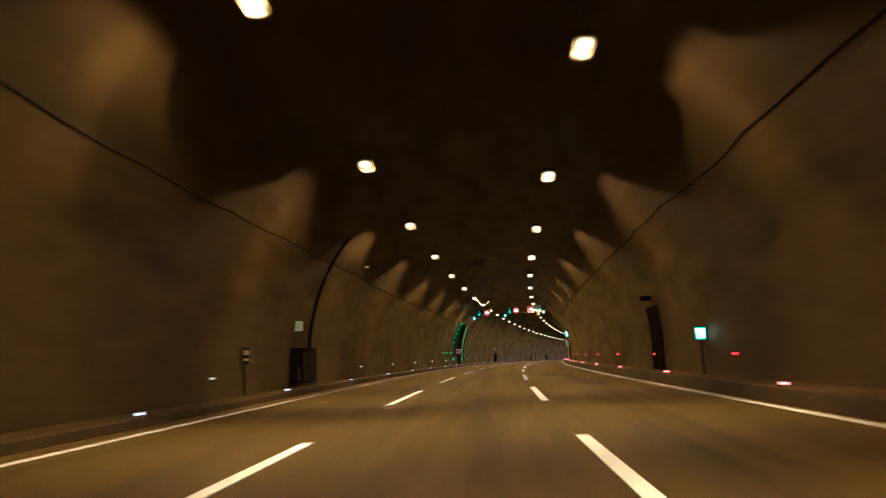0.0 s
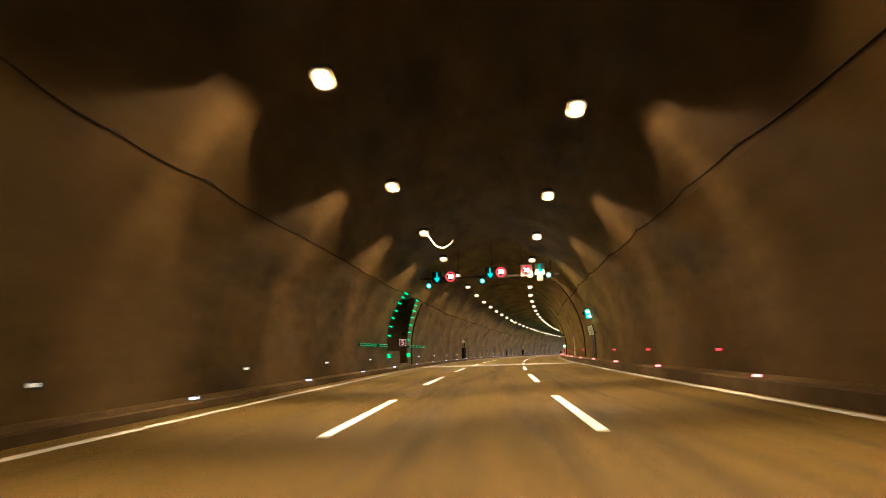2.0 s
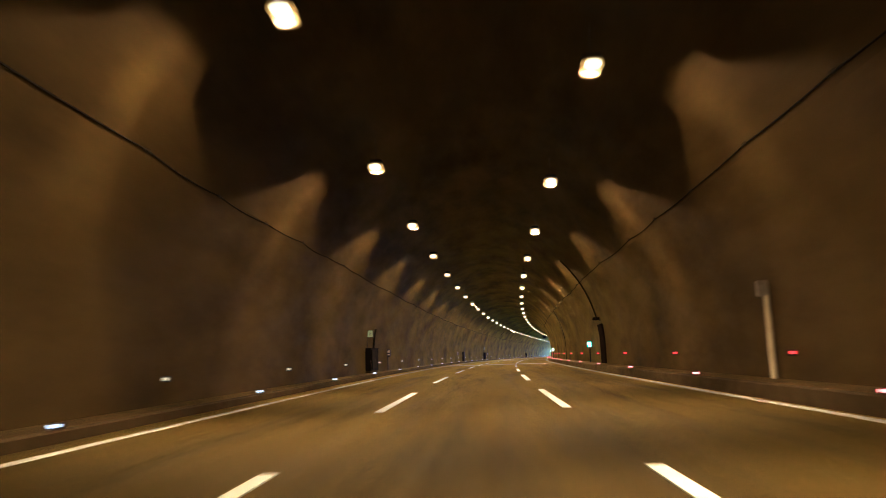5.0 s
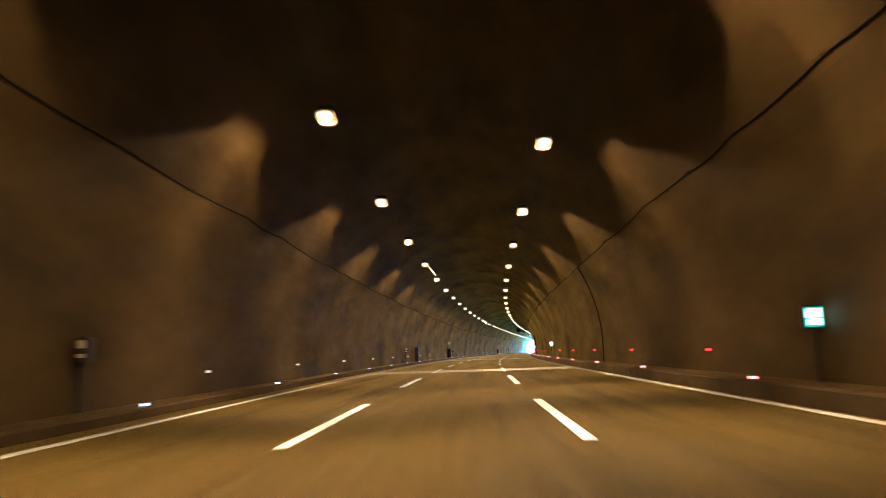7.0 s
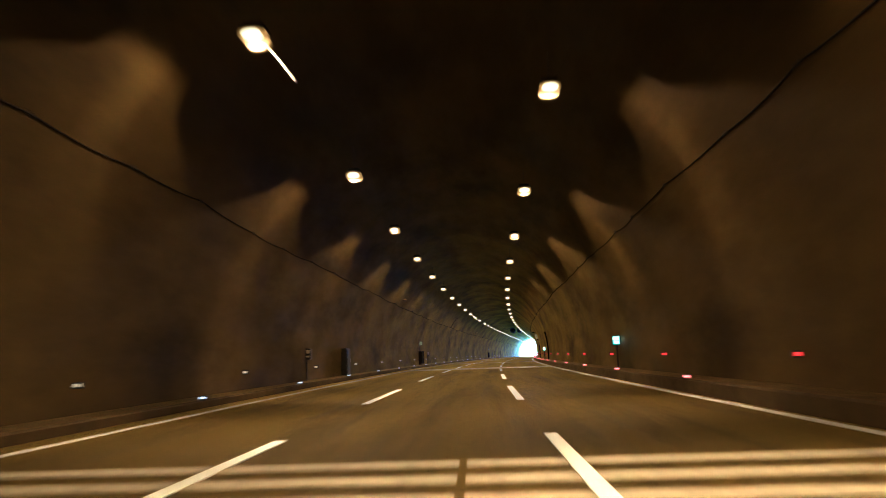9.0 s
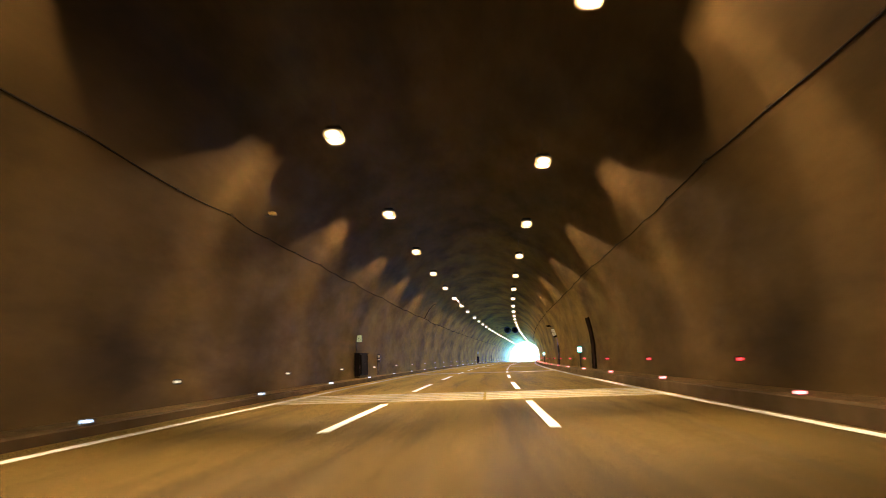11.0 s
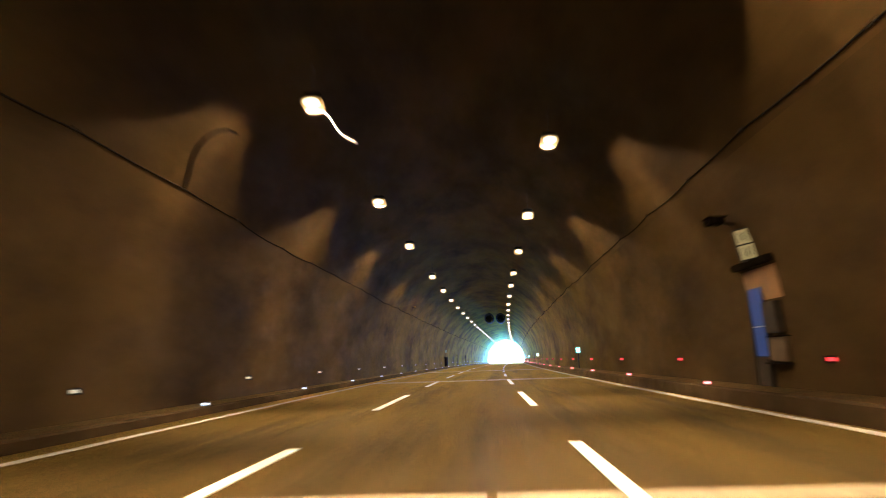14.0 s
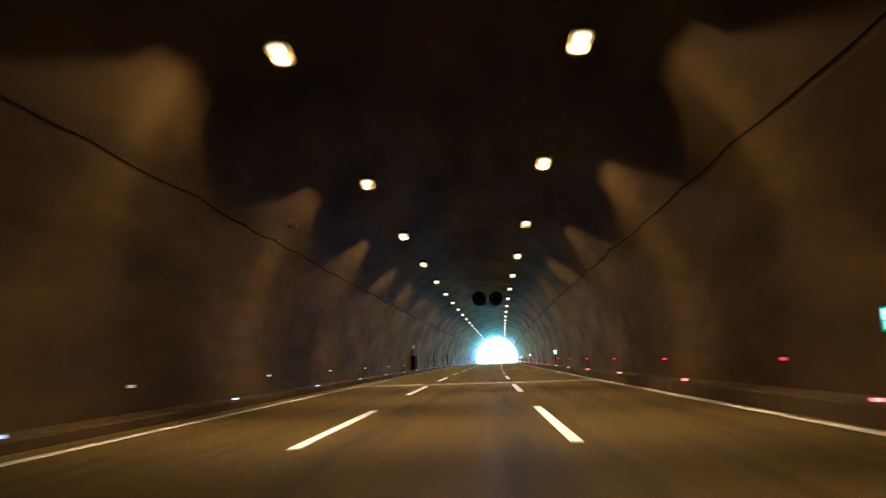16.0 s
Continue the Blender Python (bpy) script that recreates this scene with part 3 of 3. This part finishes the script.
def call_box(s):
    ob = thing("emergency_phone", at(s, -HALF, 0), "small dark emergency phone box on a wall post", "phone box", "emergency phones")
    part("post", box(bmesh.new(), 0.05, 0.05, 1.36, (0.06, 0, WALK_LEFT + 0.69), 0.008), DARK_METAL, ob)
    part("box", box(bmesh.new(), 0.2, 0.34, 0.46, (0.16, 0, 1.32), 0.03), DARK_METAL, ob)
    part("plate", box(bmesh.new(), 0.15, 0.01, 0.14, (0.16, -0.174, 1.42), 0.003), CREAM, ob, "pale front plate")
    part("label", box(bmesh.new(), 0.15, 0.01, 0.07, (0.16, -0.174, 1.22), 0.003), CREAM, ob)


for s in (19.9, 130.4, 180.6, 229.2):
    call_box(s)


def wall_locker(s, side=-1, w=0.8, z1=1.6):
    ob = thing("wall_locker", at(s, side * HALF, 0), "tall dark metal locker against the tunnel wall", "locker")
    x = -side * 0.16
    part("body", box(bmesh.new(), 0.32, w, z1 - WALK_LEFT, (x, 0, (z1 + WALK_LEFT + 0.03) / 2), 0.02), DARK_METAL, ob)
    part("door", box(bmesh.new(), 0.02, w - 0.1, z1 - WALK_LEFT - 0.12, (x - side * 0.17, 0, (z1 + WALK_LEFT + 0.03) / 2), 0.006), DARK_METAL, ob)
    part("handle", box(bmesh.new(), 0.03, 0.03, 0.16, (x - side * 0.19, w / 2 - 0.12, 1.0), 0.006), METAL, ob)


wall_locker(188.1)


# ---- escape signs along the right wall ----
def escape_sign(s, z=1.46, w=0.27, h=0.34):
    ob = thing("escape_sign", at(s, HALF - 0.27, 0), "lit green and white escape sign on a dark wall post", "sign", "escape signs")
    part("post", box(bmesh.new(), 0.07, 0.07, z - WALK_Z - h / 2 + 0.02, (0.1, 0.05, (z - h / 2 + WALK_Z) / 2), 0.012), DARK_METAL, ob)
    part("case", box(bmesh.new(), w + 0.06, 0.14, h + 0.06, (0.08, 0.06, z), 0.02), DARK_METAL, ob)
    part("panel", box(bmesh.new(), w, 0.01, h, (0.08, -0.014, z), 0.003), SIGN_GREEN, ob, "lit green panel")
    part("pictogram", box(bmesh.new(), w * 0.88, 0.008, h * 0.45, (0.075, -0.021, z + h * 0.2), 0.002), SIGN_WHITE, ob)
    part("pictogram", box(bmesh.new(), w * 0.8, 0.008, h * 0.32, (0.085, -0.021, z - h * 0.25), 0.002), SIGN_WHITE, ob)


for s in (20.0, 130.4, 180.2, 229.2, 278.6, 330.0, 380.5, 430.5):
    escape_sign(s)


# ---- dark niche doors on the right wall ----
def niche_door(s, w, z1, arm):
    ob = thing("niche_door", at(s, HALF, 0), "tall dark niche door in the tunnel wall", "door", "niche doors")
    # leaf stands proud of the wall; its dark colour gives the recess's shade
    leaf = bmesh.new()
    n = 8
    for i in range(n):
        za, zb = WALK_Z + 0.02 + (z1 - WALK_Z) * i / n, WALK_Z + 0.02 + (z1 - WALK_Z) * (i + 1) / n
        zc = (za + zb) / 2
        box(leaf, 0.07, w, (zb - za) * 1.03, (arch_u(zc) - HALF - 0.03, 0, zc), 0.0, Matrix.Rotation(radians(-lean(zc)), 4, "Y"))
    part("leaf", leaf, NICHE, ob)
    for y in (-w / 2 - 0.03, w / 2 + 0.03):
        jamb = bmesh.new()
        for i in range(n):
            za, zb = WALK_Z + 0.02 + (z1 - WALK_Z) * i / n, WALK_Z + 0.02 + (z1 - WALK_Z) * (i + 1) / n
            zc = (za + zb) / 2
            box(jamb, 0.08, 0.05, (zb - za) * 1.04, (arch_u(zc) - HALF - 0.05, y, zc), 0.0, Matrix.Rotation(radians(-lean(zc)), 4, "Y"))
        part("jamb", jamb, NICHE, ob)
    if arm:
        traffic_camera(s - 0.35, z1 + 0.22, 0.3)


def traffic_camera(s, z, reach=0.7):
    ob = thing("traffic_camera", at(s, arch_u(z), z), "dark camera on an arm from the tunnel wall", "camera")
    part("arm", tube(bmesh.new(), [Vector((0, 0, 0)), Vector((-reach * 0.5, 0, 0.05)), Vector((-reach, 0, 0.02))], 0.03), DARK_METAL, ob)
    body = box(bmesh.new(), 0.34, 0.42, 0.13, (-reach + 0.05, 0.02, 0.08), 0.03)
    box(body, 0.4, 0.5, 0.015, (-reach + 0.05, -0.02, 0.155), 0.004)
    part("body", body, SOOT, ob)
    part("lens", drum(bmesh.new(), 0.05, 0.03, (-reach, -0.2, 0.08), "Y", 14), CABLE, ob)


niche_door(26.3, 1.5, 2.6, True)
niche_door(125.2, 1.5, 2.5, True)
niche_door(223.7, 1.15, 3.15, False)
traffic_camera(248.9, 3.75, 0.45)
traffic_camera(82.4, 3.25, 0.25)
thin = thing("wall_post", at(100.8, HALF - 0.12, 0), "slim pale post with a small box on top", "post")
part("shaft", box(bmesh.new(), 0.1, 0.12, 1.9, (0, 0, WALK_Z + 0.96), 0.02), CREAM, thin)
part("box", box(bmesh.new(), 0.24, 0.16, 0.34, (-0.06, 0, 2.3), 0.02), METAL, thin)


# ---- emergency stations on the right wall ----
def station(blue, awning, boards, pale, lit):
    """A call point on the wall: blue panel and awning as (s from, s to, z from, z to), the boards' (s, u, z)."""
    ob = thing("emergency_station", Matrix(), "emergency station with lit blue panel and two pale lit boards", "emergency station", "emergency stations")

    def panel(name, s0, s1, z0, z1, deep, mat, label="", bevel=0.012):
        z = (z0 + z1) / 2
        o = part(name, box(bmesh.new(), deep, s1 - s0, z1 - z0, bevel=bevel), mat, ob, label)
        o.matrix_basis = at((s0 + s1) / 2, arch_u(z) - deep / 2 + 0.02, z, tilt=-lean(z))
        return o

    s0, s1, z0, z1 = blue
    panel("blue_panel", s0, s1, z0, z1, 0.09, lit, "lit blue panel")
    panel("band", s0 + 0.02, s1 - 0.02, z0 + 0.42 * (z1 - z0), z0 + 0.42 * (z1 - z0) + 0.025, 0.1, CREAM, "pale band", 0.002)
    for y in (s0 - 0.03, s1 + 0.03):
        panel("side_rail", y - 0.025, y + 0.025, WALK_Z + 0.02, z1 + 0.03, 0.12, DARK_METAL)
    panel("skirting", s0, s1, WALK_Z + 0.02, z0 - 0.01, 0.07, DARK_METAL)
    panel("awning", *awning, 0.22, SOOT, "dark awning", 0.03)
    if pale:
        panel("back_panel", *pale, 0.05, PANEL, "stained pale back panel")
        panel("phone_case", pale[0] + 0.15, s0 - 0.12, 1.42, 2.05, 0.18, DARK_METAL)
        cupboard = panel("cupboard", pale[0], s0 - 0.1, 0.86, 1.34, 0.12, GRIMY_PANEL)
        part("shelf", box(bmesh.new(), 0.16, s0 - 0.1 - pale[0], 0.025, (-0.03, 0, 0.25), 0.004), SOOT, cupboard)
        panel("shelf", pale[0] - 0.05, s0 - 0.05, 0.8, 0.84, 0.2, SOOT)
    bs, bu, bz = boards
    pair = part("board_case", box(bmesh.new(), 0.4, 0.09, 0.7, (0.03, 0.06, 0), 0.02), DARK_METAL, ob)
    pair.matrix_basis = at(bs, bu, bz, tilt=-11)
    part("bracket", box(bmesh.new(), 0.32, 0.06, 0.08, (0.3, 0.06, -0.2), 0.01), DARK_METAL, pair)
    for k in (-1, 1):
        board = part("board", box(bmesh.new(), 0.31, 0.016, 0.29, (0, 0.0, k * 0.162), 0.004), SIGN_DIM, ob, "pale lit board")
        board.matrix_basis = at(bs, bu, bz, tilt=-11)
        for x, w, h in ((-0.08, 0.014, 0.2), (-0.01, 0.02, 0.15), (0.02, 0.012, 0.2), (0.09, 0.014, 0.21)):
            part("bar", box(bmesh.new(), w, 0.004, h, (x, -0.0115, k * 0.162)), DARK_METAL, board)


station((81.4, 82.2, 0.6, 2.05), (81.3, 82.3, 2.13, 2.3), (80.4, 6.2, 2.14), None, BLUE_DIM)
station((248.65, 249.35, 0.96, 2.4), (247.7, 249.55, 2.8, 2.95), (248.4, 6.17, 3.25), (247.75, 249.45, 2.1, 2.77), BLUE_LIT)
sign = thing("escape_sign", at(81.3, 6.26, 3.26, tilt=-10), "large lit teal escape sign on the wall", "sign")
part("case", box(bmesh.new(), 0.55, 0.12, 0.66, (0, 0.05, 0), 0.02), DARK_METAL, sign)
part("panel", box(bmesh.new(), 0.49, 0.012, 0.6, (0, -0.016, 0), 0.004), LED_ARROW, sign, "lit teal panel")
for x, z, w, h in ((-0.1, 0.17, 0.17, 0.13), (0.09, 0.15, 0.14, 0.17), (-0.05, 0.06, 0.2, 0.06), (0.0, -0.16, 0.36, 0.09), (0.02, -0.16, 0.2, 0.17)):
    part("pictogram", box(bmesh.new(), w, 0.008 + 0.1 * w * h, h, (x, -0.025, z), 0.002), SIGN_WHITE, sign)
part("bracket", box(bmesh.new(), 0.2, 0.06, 0.06, (0.26, 0.06, 0), 0.01), DARK_METAL, sign)


# ---- escape passage: green lights, rails, barrier, number sign ----
def jamb_lights(jamb, way, heights):
    """Light bars up one side of the passage's arch."""
    ob = thing("passage_lights", Matrix(), "green light bars up the arch of the escape passage", "light", "passage arch lights")
    tops = [WALK_LEFT + 4.68 * i / 24 for i in range(25)]
    part("rib", tube(bmesh.new(), [spot(jamb + way * (arch_edge(z) - 0.05), -arch_u(z) + 0.03, z) for z in tops], 0.025), DARK_METAL, ob)
    for z in heights:
        bar = part("light_bar", box(bmesh.new(), 0.26, 0.035, 0.048, bevel=0.008), LED_GREEN, ob)
        bar.matrix_basis = at(jamb + way * (arch_edge(z) - 0.02), -arch_u(z) + 0.1, z, tilt=lean(z))


jamb_lights(PASS_A, 1, (0.84, 0.98, 2.15, 2.72, 3.26, 3.73, 4.21, 4.6, 4.87))
jamb_lights(PASS_B, -1, (0.84, 0.98, 2.0, 2.56, 3.08, 3.62, 4.08, 4.46, 4.78))


def lit_rail(a, b):
    ob = thing("lit_handrail", Matrix(), "handrail with two rows of green lights on the wall", "handrail", "lit handrails")
    for z in (1.5, 1.6):
        part("rail", tube(bmesh.new(), [spot(s, -HALF + 0.1, z) for s in steps(a, b, 1.0)], 0.018, 6), DARK_METAL, ob)
    n = round((b - a) / 0.64)
    led = None
    for i in range(n):
        for z in (1.5, 1.6):
            m = at(a + (i + 0.5) * (b - a) / n, -HALF + 0.125, z)
            if led is None:
                led = part("light_bar", box(bmesh.new(), 0.03, 0.36, 0.03, bevel=0.006), LED_RAIL, ob)
                led.matrix_basis = m
            else:
                shared("light_bar", led, m)
    for s in steps(a + 0.1, b - 0.1, 2.0):
        bracket = part("bracket", box(bmesh.new(), 0.12, 0.04, 0.16, bevel=0.008), DARK_METAL, ob)
        bracket.matrix_basis = at(s, -HALF + 0.06, 1.55)


lit_rail(69.6, 73.95)
lit_rail(74.7, 77.45)
lit_rail(85.7, 94.1)

barrier = thing("barrier", at((PASS_A + PASS_B) / 2, -7.15, WALK_Z), "low barrier of stacked concrete planks across the passage", "barrier")
for i in range(3):
    part("plank", box(bmesh.new(), 0.12, PASS_B - PASS_A - 0.3, 0.285, (0.02 * (i % 2), 0, 0.145 + 0.3 * i), 0.02), PASSAGE_CONCRETE, barrier)
for y in (-3.4, 0, 3.4):
    part("post", box(bmesh.new(), 0.14, 0.14, 0.95, (-0.14, y, 0.475), 0.015), DARK_METAL, barrier)


def figures(name, text, size, mat, parent, m, depth=0.004):
    """Readable figures as a mesh, from the built-in font."""
    cu = bpy.data.curves.new(name, "FONT")
    cu.body, cu.size, cu.extrude, cu.align_x, cu.align_y = text, size, depth, "CENTER", "CENTER"
    cu.offset = size * 0.008
    tmp = bpy.data.objects.new("scratch", cu)
    me = bpy.data.meshes.new_from_object(tmp)
    bpy.data.objects.remove(tmp)
    me.name = name
    me.materials.clear()
    me.materials.append(mat)
    ob = new(name, me)
    ob.parent, ob.matrix_basis = parent, m
    return ob


UPRIGHT = Matrix.Rotation(radians(90), 4, "X")
five = thing("number_sign", at(PASS_B - 0.05, -6.86, 1.82), "square red sign with white figure five and white border", "sign")
part("plate", box(bmesh.new(), 0.52, 0.03, 0.52, bevel=0.01), FIVE_RED, five)
rim = bmesh.new()
for x, z, w, h in ((0, 0.235, 0.5, 0.03), (0, -0.235, 0.5, 0.03), (0.235, 0, 0.03, 0.44), (-0.235, 0, 0.03, 0.44)):
    box(rim, w, 0.01, h, (x, -0.02, z))
part("border", rim, FIVE_WHITE, five)
figures("figure", "5", 0.5, FIVE_WHITE, five, Matrix.Translation((0, -0.021, 0)) @ UPRIGHT)
part("bracket", box(bmesh.new(), 0.06, 0.06, 0.5, (-0.2, 0.045, 0), 0.01), DARK_METAL, five)

# ---- the lane signals' gantry ----
GANTRY_S = 80.66
gantry = thing("signal_gantry", at(GANTRY_S, 0, 0), "dark steel gantry beam carrying lane signals under the vault", "gantry")
part("beam", box(bmesh.new(), 9.3, 0.12, 0.12, (-0.2, 0.28, 5.93), 0.015), DARK_METAL, gantry)
for x in (-4.3, -2.2, 0.0, 2.0, 3.9):
    part("hanger", box(bmesh.new(), 0.035, 0.035, arch_z(x) - 5.93, (x, 0.28, (arch_z(x) + 5.93) / 2 + 0.02), 0.01), DARK_METAL, gantry)


def speed_sign(u, z):
    ob = thing("speed_sign", at(GANTRY_S, u, z), "round lit speed limit sign, red ring and white 70", "sign", "speed signs")
    # right-hand case coloured cream for the lamp light falling on it
    part("case", box(bmesh.new(), 0.78, 0.16, 0.78, (0, 0.1, 0), 0.03), DARK_METAL if u < 2 else CREAM, ob)
    b = bmesh.new()
    n = 40
    for i in range(n):
        a0, a1 = 2 * math.pi * i / n, 2 * math.pi * (i + 1) / n
        quad = [b.verts.new((r * math.cos(a), y, r * math.sin(a))) for y in (0.0, -0.015) for r, a in ((0.25, a0), (0.34, a0), (0.34, a1), (0.25, a1))]
        b.faces.new(quad[4:])
        b.faces.new((quad[1], quad[2], quad[6], quad[5]))
        b.faces.new((quad[0], quad[4], quad[7], quad[3]))
    bmesh.ops.remove_doubles(b, verts=b.verts, dist=0.0005)
    part("ring", turn_out(b), LED_RED, ob, "lit red ring")
    part("face", drum(bmesh.new(), 0.25, 0.01, (0, 0.0, 0), "Y", 32), SOOT, ob)
    figures("figure", "70", 0.40, LED_WHITE, ob, Matrix.Translation((0, -0.012, -0.01)) @ UPRIGHT)


def arrow_signal(u, z):
    ob = thing("lane_arrow", at(GANTRY_S, u, z), "lit teal arrow pointing down at its lane", "signal", "lane arrows")
    # cream on the right paints the lamplit case; the others stay dark
    part("case", box(bmesh.new(), 0.66, 0.16, 0.78, (0, 0.1, 0), 0.03), DARK_METAL if u < 2 else CREAM, ob)
    b = bmesh.new()
    out = [(-0.035, 0.33), (0.035, 0.33), (0.035, -0.08), (0.16, 0.02), (0.16, -0.12), (0, -0.33), (-0.16, -0.12), (-0.16, 0.02), (-0.035, -0.08)]
    face = b.faces.new([b.verts.new((x, 0.0, z)) for x, z in out])
    ext = bmesh.ops.extrude_face_region(b, geom=[face])
    bmesh.ops.translate(b, vec=(0, -0.015, 0), verts=[v for v in ext["geom"] if isinstance(v, bmesh.types.BMVert)])
    part("arrow", turn_out(b), LED_ARROW, ob, "lit teal arrow")


def round_signal(u, z):
    ob = thing("round_signal", at(GANTRY_S, u, z), "round lit green signal under the gantry", "signal", "round signals")
    part("case", box(bmesh.new(), 0.4, 0.14, 0.4, (0, 0.1, 0), 0.03), DARK_METAL, ob)
    part("lens", drum(bmesh.new(), 0.15, 0.03, (0, 0.015, 0), "Y", 24, bevel=0.006), LED_TEAL, ob)
    part("core", drum(bmesh.new(), 0.1, 0.012, (0, -0.006, 0), "Y", 24, bevel=0.003), LED_CORE, ob, "bright lamp core")
    part("visor", drum(bmesh.new(), 0.18, 0.02, (0, 0.03, 0), "Y", 24), DARK_METAL, ob)
    part("bracket", box(bmesh.new(), 0.06, 0.06, max(0.12, 5.9 - z - 0.1), (0.0, 0.24, (5.9 - z + 0.1) / 2), 0.01), DARK_METAL, ob)


for u, z in ((-2.75, 6.0), (0.61, 6.17), (2.3, 6.22)):
    speed_sign(u, z)
for u, z in ((-3.65, 5.98), (-0.1, 6.13), (3.17, 6.26)):
    arrow_signal(u, z)
for u, z in ((-4.22, 5.44), (-0.64, 5.63), (3.74, 5.85)):
    round_signal(u, z)
cab = thing("signal_box", at(GANTRY_S, 3.17, 5.66), "small yellowish metal control box under the gantry", "box")
part("body", box(bmesh.new(), 0.4, 0.2, 0.36, (0, 0.12, 0), 0.03), CREAM, cab)
part("lid", box(bmesh.new(), 0.34, 0.02, 0.3, (0, 0.01, 0), 0.006), METAL, cab)


# ---- loose cables under a few luminaires ----
def loose_cable(s, pts, label):
    ob = thing("loose_cable", at(s, 0, 0), label, "cable", "loose lamp cables")
    fine = []
    for i in range(len(pts) - 1):
        p = [Vector(pts[max(0, min(len(pts) - 1, j))]) for j in (i - 1, i, i + 1, i + 2)]
        for k in range(6):
            f = k / 6
            fine.append(0.5 * ((2 * p[1]) + (p[2] - p[0]) * f + (2 * p[0] - 5 * p[1] + 4 * p[2] - p[3]) * f * f + (3 * p[1] - p[0] - 3 * p[2] + p[3]) * f ** 3))
    fine.append(Vector(pts[-1]))
    part("cable", tube(bmesh.new(), fine, 0.026, 7), WHITE_SHEATH, ob)


loose_cable(67.25, [(-2.66, 0.0, 6.66), (-2.45, 0, 6.35), (-2.2, 0, 6.03), (-1.86, 0, 5.95), (-1.55, 0, 6.12), (-1.4, 0, 6.3)], "pale cable looping down beside a luminaire")
loose_cable(162.6, [(-2.66, 0.1, 6.66), (-2.4, 0, 6.33), (-2.12, 0, 5.95)], "pale cable end hanging from a luminaire")
loose_cable(248.42, [(-2.66, 0.1, 6.66), (-2.46, 0, 6.45), (-2.2, 0, 6.05), (-1.86, 0, 5.84)], "pale cable end hanging from a luminaire")


# the hanging cable's cast shadow on the wall, built as a dark tube
cable_shadow = thing("loose_cable", Matrix(), "dark tube in the shape of a loose lamp cable's shadow", "cable", "loose lamp cables")
part("cable", tube(bmesh.new(), [spot(a, -arch_u(z) + 0.05, z) for a, z in
     ((248.2, 4.92), (248.05, 5.17), (247.8, 5.42), (247.68, 5.66), (247.7, 5.85), (247.85, 6.02), (248.2, 6.17), (248.6, 6.22))], 0.03), CABLE, cable_shadow)


def clamp_lamp(s, z):
    ob = thing("marker_lamp", at(s, -arch_u(z), z), "small yellow box on a bracket above the cable", "lamp", "small wall boxes")
    part("bracket", box(bmesh.new(), 0.22, 0.05, 0.04, (0.1, 0, -0.055), 0.01), DARK_METAL, ob)
    part("body", box(bmesh.new(), 0.2, 0.12, 0.08, (0.2, 0, 0.0), 0.02), YELLOW, ob)


clamp_lamp(31.3, 5.3)
clamp_lamp(203.2, 5.35)
clamp_lamp(289.7, 5.42)


# ---- jet fans near the portal ----
def jet_fan(s, u, z):
    ob = thing("jet_fan", at(s, u, z), "large grey jet fan hung under the vault", "fan", "jet fans")
    b = bmesh.new()
    n, prof = 32, [(0.66, -1.9), (0.72, -1.8), (0.72, 1.8), (0.66, 1.9), (0.6, 1.8), (0.56, 0), (0.6, -1.8)]
    rows = [[b.verts.new((r * math.cos(2 * math.pi * k / n), y, r * math.sin(2 * math.pi * k / n))) for r, y in prof] for k in range(n)]
    for k in range(n):
        for j in range(len(prof)):
            b.faces.new((rows[k][j], rows[k][(j + 1) % 7], rows[(k + 1) % n][(j + 1) % 7], rows[(k + 1) % n][j])).smooth = True
    part("casing", turn_out(b), DARK_METAL, ob)
    part("hub", drum(bmesh.new(), 0.3, 1.6, (0, 0, 0), "Y", 16, bevel=0.12), DARK_METAL, ob)
    for k in range(12):
        blade = part("blade", box(bmesh.new(), 0.3, 0.02, 0.24, (0.42, 0, 0), 0.004), DARK_METAL, ob)
        blade.matrix_basis = Matrix.Rotation(2 * math.pi * k / 12, 4, "Y") @ Matrix.Translation((0, -0.35, 0)) @ Matrix.Rotation(radians(30), 4, "X")
    for y in (-1.2, 1.2):
        part("hanger", box(bmesh.new(), 0.08, 0.08, arch_z(u) - z - 0.68, (0, y, (arch_z(u) - z + 0.7) / 2), 0.01), DARK_METAL, ob)


jet_fan(343, -0.25, 7.32)
jet_fan(343, 1.5, 7.28)
